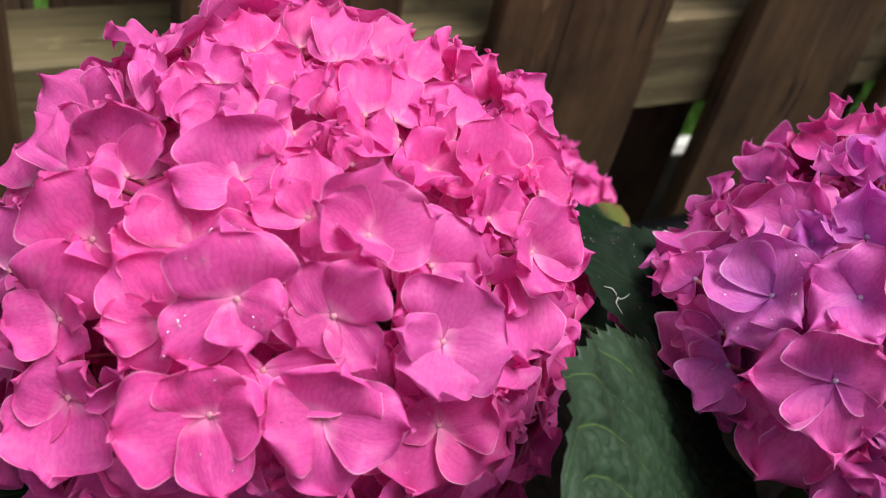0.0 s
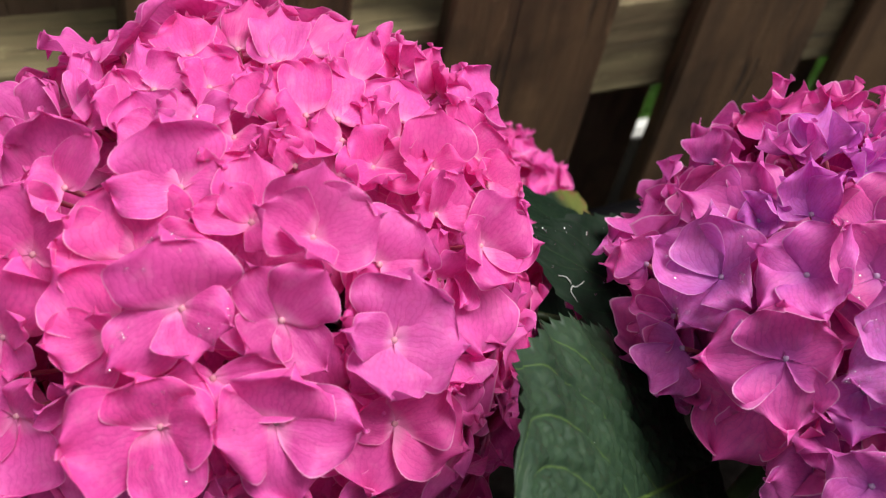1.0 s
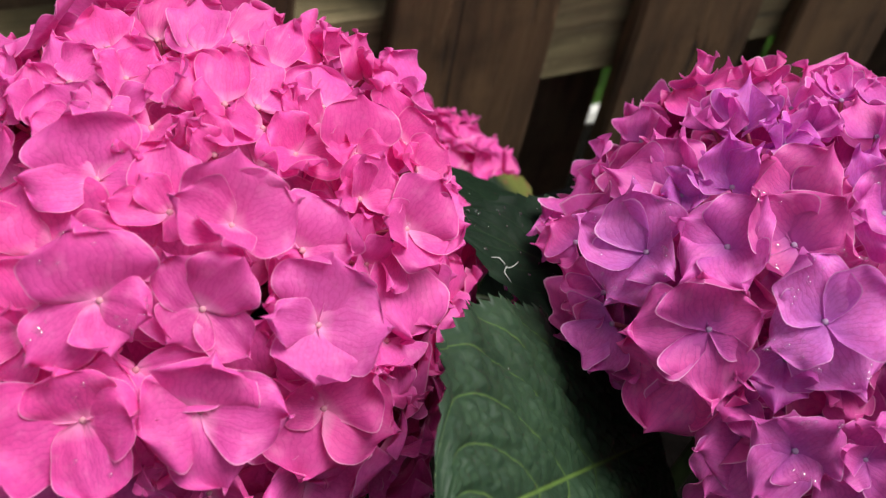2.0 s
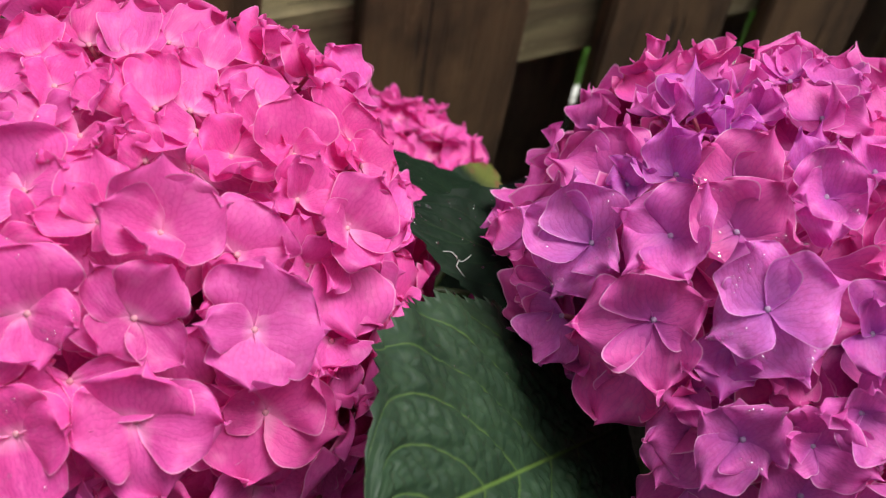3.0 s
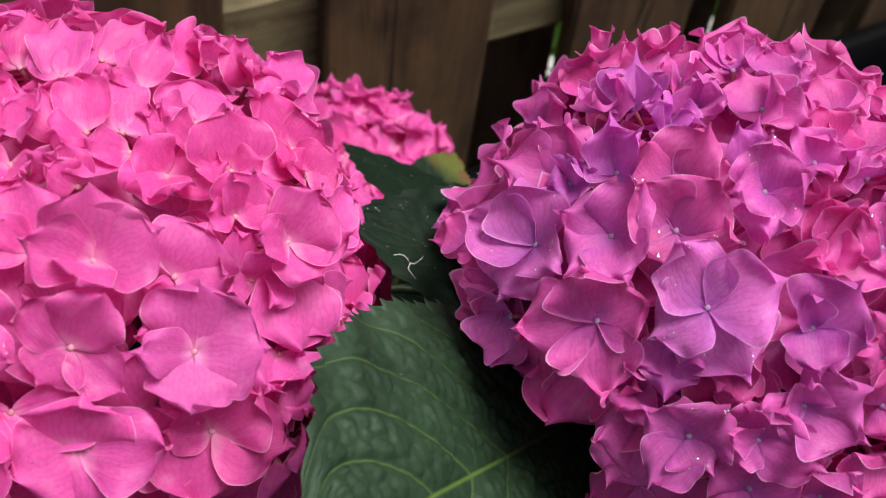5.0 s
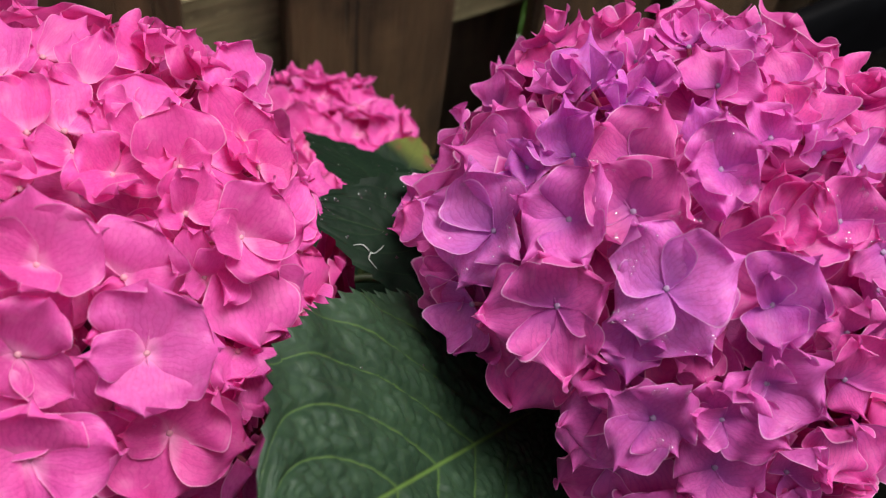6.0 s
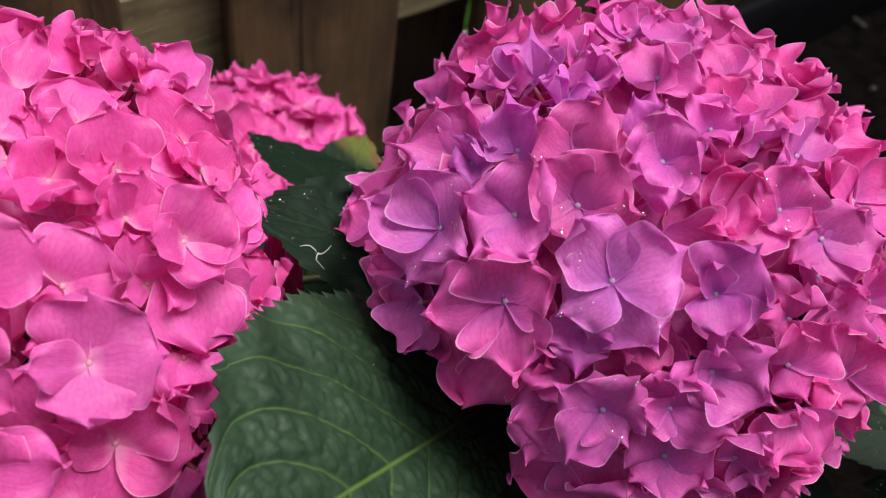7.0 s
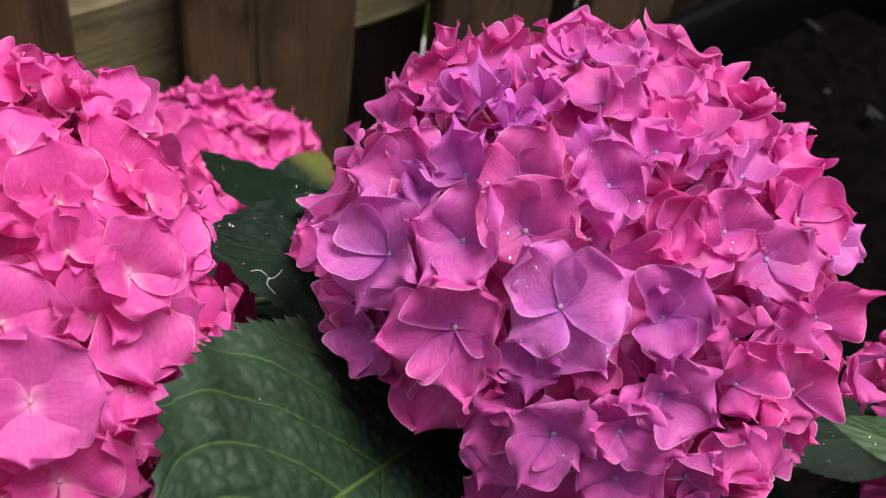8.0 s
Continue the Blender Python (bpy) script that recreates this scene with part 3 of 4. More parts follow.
floret(pink, (-28.4, -32.7, 78.3), (-116, 51), (117, 19.2, 26, 24.7), (-174, 17.9, 15, 16.0), (2, 13.4, 10, 14.5), "p")
floret(pink, (-53.1, -19.2, 72.0), (-127, 50), (112, 20.4, 24, 20.4), (-161, 10.2, 40, 13.8), (68, 18.5, 28, 9.8), "p")
floret(pink, (-56.4, -16.9, 67.4), (-129, 50), (142, 17.3, 30, 11.6), (-180, 10.1, 40, 10.6), "p")
floret(pink, (-63.0, 0.4, 62.1), (-142, 51), (164, 21.8, 2, 18.0), (142, 20.1, -1, 15.6), "p")
floret(pink, (-57.7, 17.5, 63.4), (-150, 55), (175, 21.0, 19, 16.1), (76, 16.8, 27, 20.8), (134, 19.0, 6, 18.3), "p")
floret(pink, (-74.8, 14.1, 45.1), (-154, 46), (-169, 16.9, -10, 14.9), (159, 17.0, -14, 17.4), "p")
floret(pink, (-83.2, -3.3, 30.0), (-148, 38), (-175, 17.0, -18, 17.9), (101, 21.3, 13, 23.9), "p")
floret(pink, (-85.4, -12.2, 14.8), (-146, 31), (-118, 17.1, -15, 18.6), (76, 22.2, 24, 17.9), "p")
floret(pink, (-44.7, 5.9, 75.0), (-138, 58), (129, 22.2, 3, 8.7), (117, 18.9, 0, 9.5), (52, 13.9, 43, 16.6), "p")
floret(pink, (-36.0, -3.3, 79.7), (-129, 58), (123, 15.7, -5, 13.3), (-154, 10.6, 68, 11.4), "p")
floret(pink, (-27.3, 1.0, 84.2), (-127, 61), (124, 18.0, -8, 12.5), (80, 12.3, -2, 13.7), "p")
floret(pink, (-29.8, -15.7, 80.7), (-122, 56), (130, 14.7, 1, 15.6), (19, 12.1, 52, 9.7), (175, 11.9, 17, 10.9), "p")
floret(pink, (-14.5, 14.4, 85.1), (-126, 68), (126, 18.4, -4, 16.5), (96, 16.0, -12, 11.9), "p")
floret(pink, (-1.6, 14.7, 86.2), (-116, 70), (115, 17.7, -5, 12.6), (86, 19.7, 4, 12.6), "p")
floret(pink, (6.9, 4.5, 87.1), (-105, 68), (88, 20.0, 1, 15.4), (117, 13.8, -13, 10.4), (58, 16.2, -10, 11.7), "p")
floret(pink, (19.7, 13.9, 84.1), (-92, 72), (33, 18.4, 5, 11.3), (56, 17.5, -4, 10.3), "p")
floret(pink, (-14.5, -4.8, 87.2), (-117, 62), (99, 15.2, -10, 15.4), (-164, 10.9, 53, 12.5), (59, 11.8, 2, 13.4), "p")
floret(pink, (-20.3, -14.1, 85.0), (-117, 58), (109, 9.8, -6, 20.1), (172, 10.3, 24, 9.6), (12, 13.1, 33, 9.9), "p")
floret(pink, (-4.8, -13.9, 87.3), (-109, 61), (98, 11.8, -10, 9.4), (-21, 10.8, 67, 13.4), (147, 9.5, 37, 11.5), "p")
floret(pink, (6.7, -19.8, 86.0), (-102, 60), (125, 18.2, 2, 18.7), (90, 18.3, -4, 13.7), (-162, 12.7, 48, 11.3), "p")
floret(pink, (15.1, -21.2, 84.6), (-96, 60), (89, 20.2, -3, 15.7), (44, 12.6, -10, 10.7), "p")
floret(pink, (25.4, -4.2, 84.7), (-88, 65), (78, 18.7, -5, 10.5), (51, 19.1, -4, 10.6), (174, 13.8, 49, 7.6), "p")
floret(pink, (50.7, 19.2, 72.7), (-53, 70), (117, 15.9, 39, 20.6), (-153, 15.2, 77, 13.2), (130, 15.3, 65, 15.7), "p")
floret(pink, (61.4, 9.5, 68.8), (-52, 64), (87, 16.2, 39, 18.5), (151, 15.2, 59, 12.2), (-166, 15.2, 64, 13.0), "p")
floret(pink, (72.8, -2.4, 66.4), (-54, 58), (83, 18.3, 20, 24.7), (175, 14.3, 58, 12.8), "p")
floret(pink, (36.0, -16.0, 78.1), (-81, 61), (68, 15.1, -7, 20.0), (19, 16.0, -12, 13.0), (153, 15.8, 40, 11.3), "p")
floret(pink, (64.0, 3.5, 59.7), (-50, 60), (112, 15.9, 63, 21.4), (-155, 15.7, 80, 14.8), "p")
floret(pink, (33.2, -22.0, 75.7), (-83, 59), (137, 18.5, 29, 11.7), (145, 15.4, 48, 11.1), "p")
floret(pink, (22.2, -31.4, 75.2), (-91, 56), (119, 14.6, 43, 12.8), (-168, 18.3, 42, 11.6), (-9, 16.9, 17, 15.3), (-97, 15.3, 54, 12.1), "p")
floret(pink, (0.2, -31.6, 79.5), (-104, 55), (98, 12.7, 29, 11.1), (147, 12.2, 55, 9.3), "p")
floret(pink, (15.3, -24.8, 80.4), (-96, 58), (168, 15.2, 44, 10.0), (-162, 20.9, 30, 7.9), "p")
floret(pink, (-3.3, -26.3, 81.3), (-106, 57), (150, 11.7, 68, 9.7), (52, 11.4, 80, 6), "p")
wet_b = floret(pink, (-12.5, -21.5, 82.8), (-112, 57), (-175, 13.6, 37, 13.6), (-124, 16.2, 37, 12.2), (-96, 16.8, 37, 9.2), (-40, 13.5, 53, 10.6), "p")
floret(pink, (-14.6, -45.0, 74.8), (-109, 50), (92, 19.1, 4, 16.7), (177, 16.3, 15, 8.7), (-54, 12.4, 36, 8.7), (128, 12.2, 20, 8.4), "p")
floret(pink, (39.6, -72.5, 21.9), (-83, 33), (-119, 12.8, 71, 12.8), (132, 18.8, 43, 9.9), "p")
floret(pink, (15.9, -63.9, 53.0), (-94, 44), (128, 20.6, 29, 14.2), (169, 19.1, 35, 11.0), (88, 15.6, 40, 10.9), "p")
floret(pink, (-29.6, -67.8, 48.5), (-111, 40), (15, 18.7, 14, 7.0), (173, 12.3, 26, 7.0), (-109, 9.2, 49, 9.7), "p")
floret(pink, (-54.7, -61.0, 16.2), (-121, 30), (-141, 22.8, 9, 18.2), (-88, 13.6, 32, 18.5), "p")
floret(pink, (-61.0, -53.3, 30.3), (-124, 35), (159, 11.1, 62, 10.3), (-97, 16.7, 6, 18.1), (73, 15.7, 44, 10.8), "p")
floret(pink, (-16.8, -82.1, 10.8), (-105, 28), (142, 19.4, 37, 14.7), (24, 15.8, 44, 15.8), "p")
floret(pink, (46.2, -54.3, 62.0), (-74, 47), (33, 18.9, 27, 20.7), (-19, 18.4, 14, 15.1), (-87, 15.2, 25, 17.5), (149, 15.8, 32, 12.7), "p")
floret(pink, (34.7, -46.9, 69.2), (-77, 50), (47, 14.8, 35, 17.4), (-2, 13.2, 20, 13.0), (89, 14.9, 44, 7.7), (149, 9.6, 27, 9.3), "p")
floret(pink, (38.6, -34.7, 74.1), (-74, 53), (73, 18.8, 27, 24.7), (-14, 9.6, 42, 10.6), (132, 13.4, 19, 11.7), "p")
floret(pink, (64.3, -15.8, 60.2), (-57, 52), (99, 23.9, 24, 18.5), (-2, 12.1, 45, 20.5), (-177, 13.9, 19, 13.1), "p")
floret(pink, (76.6, 10.6, 45.9), (-32, 51), (64, 27, 23, 31.9), (104, 16.2, 44, 17.5), "p")
floret(pink, (64.6, 22.7, 55.1), (-28, 59), (58, 20.3, 41, 19.8), (138, 15.6, 80, 15.1), (-125, 16.1, 54, 19.2), "p")
floret(pink, (51.8, 31.7, 62.3), (-25, 66), (76, 16.0, 61, 35.7), (-76, 15.9, 69, 20.0), (-110, 16.1, 56, 20.6), "p")
floret(pink, (64.5, -24.9, 56.8), (-59, 50), (-2, 13.4, 39, 16.8), (-43, 10.9, 24, 16.1), (134, 11.0, 36, 12.2), "p")
floret(pink, (63.6, -39.7, 47.0), (-60, 44), (13, 20.1, -2, 14.3), (-20, 19.1, -6, 13.5), (-51, 17.2, -7, 11.7), "p")
floret(pink, (50.3, -56.9, 45.4), (-70, 42), (-23, 17.7, -6, 19.0), (-59, 18.0, -3, 16.3), (-99, 17.1, 8, 17.7), "p")
floret(pink, (47.0, -52.9, 51.5), (-70, 44), (-124, 26.1, 9, 27.3), (148, 13.5, 54, 7.0), (-163, 19.4, 26, 9.9), "p")
floret(pink, (37.1, -68.5, 35.3), (-76, 38), (-99, 12.0, 46, 16.7), (-116, 19.8, 15, 17.2), (-162, 16.8, 35, 11.4), "p")
floret(pink, (34.7, -55.4, 53.5), (-76, 45), (97, 18.2, 32, 10.8), (57, 12.7, 60, 9.2), (174, 16.7, 45, 7.5), "p")
floret(pink, (14.3, -58.4, 66.3), (-86, 48), (41, 16.5, 23, 22.9), (-20, 13.4, 19, 14.4), "p")

wet_h = floret(purple, (-73.4, -20.1, 46.1), (-154, 40), (124, 19.5, 26, 20.8), (-145, 24.5, 3, 20.8), (-60, 22.4, -3, 20.0), (45, 17.3, 22, 17.1), "n")
wet_f = floret(purple, (-55.5, -37.3, 60.2), (-146, 44), (136, 22.0, 23, 18.0), (42, 21.0, 9, 20.2), (-40, 21.9, -7, 23.7), (-132, 17.2, -2, 17.3), "l")
floret(purple, (-62.7, -6.9, 61.4), (-157, 45), (-173, 17.4, 22, 15.7), (79, 18.5, 27, 18.2), (-38, 17.1, 22, 15.9), (-103, 17.6, 15, 16.2), "m")
wet_g = floret(purple, (-74.6, 8.1, 49.7), (-164, 42), (-168, 23.9, 3, 18.4), (129, 21.9, 17, 21.0), (-90, 19.5, -1, 23.6), (-6, 15.5, 25, 14.2), "l")
wet_k = floret(purple, (-51.4, -17.3, 68.0), (-152, 48), (153, 19.1, 20, 16.9), (73, 20.8, 30, 18.6), (8, 19.0, 20, 15.6), (-118, 13.2, 20, 14.2), "r")
wet_i = floret(purple, (-29.9, -23.1, 78.3), (-145, 52), (105, 17.3, 30, 15.8), (-147, 13.2, 40, 13.0), (32, 14.4, 27, 20.7), (-70, 16.5, 24, 12.8), "m")
floret(purple, (-34.3, -53.7, 59.2), (-137, 45), (60, 17.8, 22, 20.6), (126, 15.9, 41, 7.9), (-4, 15.4, 17, 17.1), (-72, 13.7, 19, 14.0), "v")
wet_e = floret(purple, (-63.0, -52.5, 29.1), (-144, 35), (165, 15.8, 24, 15.2), (70, 17.5, 29, 17.4), (-108, 18.1, 14, 14.7), (-31, 11.9, 22, 16.5), "m")
floret(purple, (-50.2, -63.0, 32.9), (-138, 36), (81, 15.3, 34, 16.6), (165, 14.9, 45, 7.6), (-8, 18.3, 14, 15.6), (-139, 9.3, 16, 13.9), "m")
floret(purple, (-51.1, -68.1, 17.8), (-137, 32), (145, 16.0, 24, 15.6), (36, 16.4, 24, 18.8), (-18, 14.0, 10, 17.7), (-136, 11.9, 12, 18.7), "m")
floret(purple, (-39.8, -64.4, 42.9), (-136, 39), (35, 17.8, 28, 18.4), (-19, 17.9, 21, 18.1), (-60, 15.0, 10, 14.6), (-168, 18.4, 35, 7.5), (107, 14.6, 46, 9.3), "m")
floret(purple, (-58.1, -34.9, 44.4), (-148, 40), (-134, 15.1, 31, 10.0), (-79, 16.2, 26, 14.4), (-11, 13.4, 52, 14.1), "v")
floret(purple, (-43.3, -5.8, 72.9), (-155, 51), (79, 18.7, 27, 19.5), (168, 15.7, 33, 15.0), (29, 19.6, 13, 13.4), (51, 15.1, 17, 11.0), "r")
floret(purple, (-50.7, 8.0, 67.8), (-162, 50), (131, 17.3, 30, 15.0), (83, 16.0, 41, 11.0), (166, 13.9, 19, 12.5), (36, 8.0, 17, 13.0), "v")
floret(purple, (-58.3, 17.1, 59.4), (-167, 47), (86, 10.6, 53, 12.4), (-125, 7.6, 59, 11.3), (52, 12.1, 32, 11.2), (-50, 11.1, 24, 11.1), "v")
floret(purple, (-56.9, 22.6, 57.5), (-170, 47), (145, 18.9, 26, 22.8), (-152, 21.5, 12, 17.6), (116, 18.8, 20, 12.5), "m")
floret(purple, (-29.6, 13.3, 75.3), (-164, 58), (-124, 13.1, 59, 12.1), (9, 12.3, 80, 10.7), (2, 16.0, 46, 11.4), (-51, 17.1, 45, 9.8), "v")
floret(purple, (-80.3, 29.6, 36.5), (-173, 39), (-139, 15.7, 2, 10.5), (176, 12.1, 12, 14.9), (-115, 10.3, -8, 11.9), "p")
floret(purple, (-43.2, 65.2, 31.6), (159, 42), (80, 15.9, 59, 14.5), (-124, 17.4, -19, 14.2), "m")
floret(purple, (-78.6, 13.8, 29.4), (-168, 36), (-173, 18.7, 2, 10.2), (-117, 13.6, -6, 15.4), "m")
floret(purple, (-80.8, 4.5, 26.1), (-165, 35), (-129, 17.5, -5, 19.7), (-82, 16.7, -12, 18.8), "m")
floret(purple, (-74.9, -5.5, 17.1), (-163, 30), (-24, 16.6, 62, 9.5), (13, 20.8, 45, 14.1), "m")
floret(purple, (-33.6, 60.7, 43.8), (159, 49), (-164, 16.7, -4, 11.4), (152, 16.5, 13, 17.3), (52, 19.8, 35, 14.2), "m")
floret(purple, (-23.8, 51.7, 59.0), (164, 57), (-176, 17.1, 9, 12.2), (152, 16.9, -8, 12.9), "p")
floret(purple, (-34.4, 34.4, 67.2), (-179, 56), (172, 15.5, -8, 12.0), (81, 13.4, 41, 20.2), (-55, 14.7, 56, 11.1), "m")
floret(purple, (-31.5, 25.9, 72.3), (-173, 58), (132, 19.0, 0, 16.7), (33, 15.8, 41, 14.2), (162, 13.9, -6, 10.1), "v")
floret(purple, (-11.7, 63.9, 61.0), (154, 60), (33, 14.9, 68, 17.8), (52, 16.5, 32, 14.5), (-15, 15.5, 52, 10.0), "p")
floret(purple, (5.0, 52.7, 64.7), (152, 69), (63, 15.9, 67, 14.1), (-41, 16.8, 53, 13.2), (145, 19.0, -29, 10.6), "p")
floret(purple, (-19.9, 13.2, 78.4), (-163, 61), (165, 11.5, 71, 18.2), (66, 11.9, 60, 13.9), (-13, 15.7, 50, 10.5), "m")
floret(purple, (-14.1, 26.3, 76.4), (-173, 64), (-126, 13.4, 65, 15.3), (27, 13.8, 66, 13.8), "m")
floret(purple, (4.0, 23.5, 78.5), (-168, 71), (112, 16.2, -13, 11.9), (138, 16.3, -11, 12.0), (159, 16.6, -1, 12.8), "m")
floret(purple, (22.7, 36.6, 68.8), (162, 79), (49, 16.3, 80, 22.3), (117, 18.3, 34, 23.1), (-96, 17.0, 60, 13.6), "p")
floret(purple, (8.9, 12.3, 81.6), (-153, 71), (120, 16.1, -12, 14.4), (-29, 14.5, 60, 16.3), (-39, 17.8, 40, 11.7), "m")
floret(purple, (-8.4, 0.6, 82.6), (-151, 64), (137, 14.3, 7, 21.7), (9, 11.9, 70, 15.3), (-10, 15.7, 36, 12.4), "m")
floret(purple, (33.2, 24.5, 72.7), (-155, 84), (-172, 16.5, 58, 12.8), (15, 17.4, -18, 11.6), (63, 17.7, -19, 11.6), "p")
floret(purple, (10.3, -9.2, 81.8), (-134, 67), (88, 18.7, 1, 20.0), (129, 14.4, 15, 13.9), (-39, 12.9, 64, 17.6), "p")
floret(purple, (39.0, -2.6, 72.1), (-103, 75), (51, 16.5, 2, 7.0), (179, 17.4, 53, 10.4), "p")
floret(purple, (47.8, -7.4, 66.2), (-86, 73), (119, 16.4, 56, 25.9), (-158, 16.3, 74, 12.9), (46, 19.2, -24, 10.5), "p")
floret(purple, (49.8, -12.8, 66.2), (-86, 70), (149, 15.9, 72, 14.9), (-131, 16.1, 64, 15.1), (-23, 17.3, -17, 12.7), "p")
floret(purple, (-1.0, -17.1, 81.2), (-137, 62), (121, 12.5, 23, 12.5), (59, 10.7, 4, 13.1), "p")
floret(purple, (5.2, -23.1, 79.6), (-130, 62), (91, 16.0, 4, 17.1), (41, 12.6, -3, 13.3), "p")
floret(purple, (26.9, -27.7, 72.3), (-111, 64), (171, 18.3, 43, 14.9), (-91, 14.0, 71, 18.5), (42, 15.7, -12, 11.9), "p")
floret(purple, (40.5, -32.3, 63.6), (-96, 62), (139, 17.0, 51, 14.7), (7, 16.8, 4, 16.3), (-31, 17.9, 21, 17.7), "p")
floret(purple, (-9.4, -20.9, 79.8), (-139, 59), (86, 10.0, 48, 12.5), (143, 12.4, 41, 11.5), (-59, 13.2, 55, 8.4), "m")
floret(purple, (2.9, -30.0, 77.3), (-129, 59), (157, 13.9, 47, 12.1), (116, 11.3, 80, 10.8), "m")
floret(purple, (12.2, -36.5, 73.5), (-120, 59), (148, 14.0, 54, 18.8), (44, 14.7, -5, 11.2), (-152, 17.9, 41, 10.0), "m")
floret(purple, (-24.1, -12.1, 77.4), (-148, 56), (134, 13.0, 29, 10.5), (100, 14.5, 16, 7.0), "v")
floret(purple, (-20.2, -42.1, 68.6), (-135, 51), (114, 19.0, 16, 11.2), (75, 16.6, 13, 15.4), (-152, 13.2, 54, 10.1), (-9, 11.2, 41, 10.3), "p")
wet_j = floret(purple, (-7.0, -47.1, 70.4), (-130, 52), (82, 16.2, 31, 16.4), (152, 17.9, 44, 7.7), (-156, 19.8, 19, 18.1), (-78, 10.2, 40, 11.3), (-19, 12.1, 22, 10.8), "p")
floret(purple, (3.5, -56.9, 63.0), (-123, 50), (42, 15.0, 34, 14.9), (-1, 18.3, 15, 14.4), (-65, 16.4, 24, 12.2), (-150, 14.4, 18, 11.0), "m")
floret(purple, (31.5, -49.6, 58.6), (-103, 54), (63, 18.5, 9, 30.7), (-6, 17.7, 2, 21.3), (136, 20.9, 28, 11.9), "p")
floret(purple, (49.6, -57.4, 44.2), (-95, 50), (20, 12.5, 31, 16.5), (-47, 10.3, 26, 15.1), "l")
floret(purple, (28.4, -69.2, 35.9), (-101, 42), (25, 17.2, 3, 21.1), (18, 21.7, 30, 16.6), (-34, 16.9, -5, 18.3), "p")
floret(purple, (-12.3, -65.2, 48.1), (-124, 43), (132, 20.3, 31, 11.0), (93, 13.8, 53, 12.5), (174, 16.8, 45, 9.7), "p")
floret(purple, (-15.4, -72.2, 38.0), (-123, 39), (53, 18.2, 16, 18.4), (104, 16.7, 38, 11.6), (-56, 12.5, 7, 11.1), "p")
floret(purple, (9.5, -79.5, 25.3), (-113, 37), (109, 21.3, 24, 13.2), (38, 17.1, 22, 26.4), (-39, 16.1, 9, 21.3), (-122, 10.9, 13, 23.2), "p")
floret(purple, (35.9, -84.1, 23.2), (-99, 36), (90, 14.6, 37, 26.7), (-143, 14.2, 50, 22.2), (-165, 14.8, 33, 11.5), "p")
floret(purple, (19.6, -79.2, 2.1), (-103, 26), (-73, 18.9, -21, 14.3), (172, 16.0, 80, 12.8), (168, 23.1, 24, 13.8), "p")
floret(purple, (-15.5, -77.4, 22.3), (-121, 33), (-58, 20.0, 5, 20.4), (-104, 17.6, 15, 15.7), (99, 13.8, 71, 12.9), "p")
floret(purple, (-28.8, -77.1, 10.4), (-126, 28), (91, 19.1, 35, 14.3), (44, 14.5, 39, 14.0), (-42, 15.4, -9, 11.3), "m")
floret(purple, (-66.9, -41.3, 19.6), (-148, 31), (-150, 14.8, 30, 19.9), (-97, 18.6, 10, 18.7), "n")
floret(purple, (-67.1, -34.0, 30.1), (-150, 34), (-101, 11.8, 58, 13.6), (-41, 14.2, 37, 9.4), (122, 15.5, 47, 9.5), "m")
floret(purple, (-47.6, -45.7, 41.6), (-141, 39), (-48, 15.4, 46, 10.7), (-122, 14.7, 62, 9.4), (56, 16.4, 52, 10.9), "r")

WET_FLORETS = ((wet_a, 0.5, 8), (wet_b, 0.6, 4), (wet_c, 0.5, 3), (wet_e, 0.5, 6), (wet_f, 0.75, 14), (wet_g, 0.8, 9), (wet_h, 0.5, 6), (wet_i, 0.6, 6), (wet_j, 0.6, 6), (wet_k, 0.6, 10))

UNDER = (-0.87, -0.02, -0.48)
fill(pink, 200, 0.92, 0.021, 21)
fill(pink, 240, 0.84, 0.014, 22, spin=1.0, lift=4)
fill(pink, 110, 0.74, 0.012, 20, spin=2.0, lift=0)
fill(purple, 190, 0.90, 0.024, 20, floor=-0.6, tints="mmrp", bare=UNDER)
fill(purple, 260, 0.83, 0.014, 21, floor=-0.5, tints="mrp", spin=1.0, lift=4, bare=UNDER)
fill(purple, 200, 0.74, 0.012, 20, floor=-0.4, tints="mrp", spin=2.0, lift=0, bare=UNDER)
fill(rear, 130, 0.91, 0.0145, 19, lift=0)
fill(rear, 90, 0.78, 0.009, 15, spin=1.0)
fill(low, 90, 0.95, 0.010, 14, lift=35)


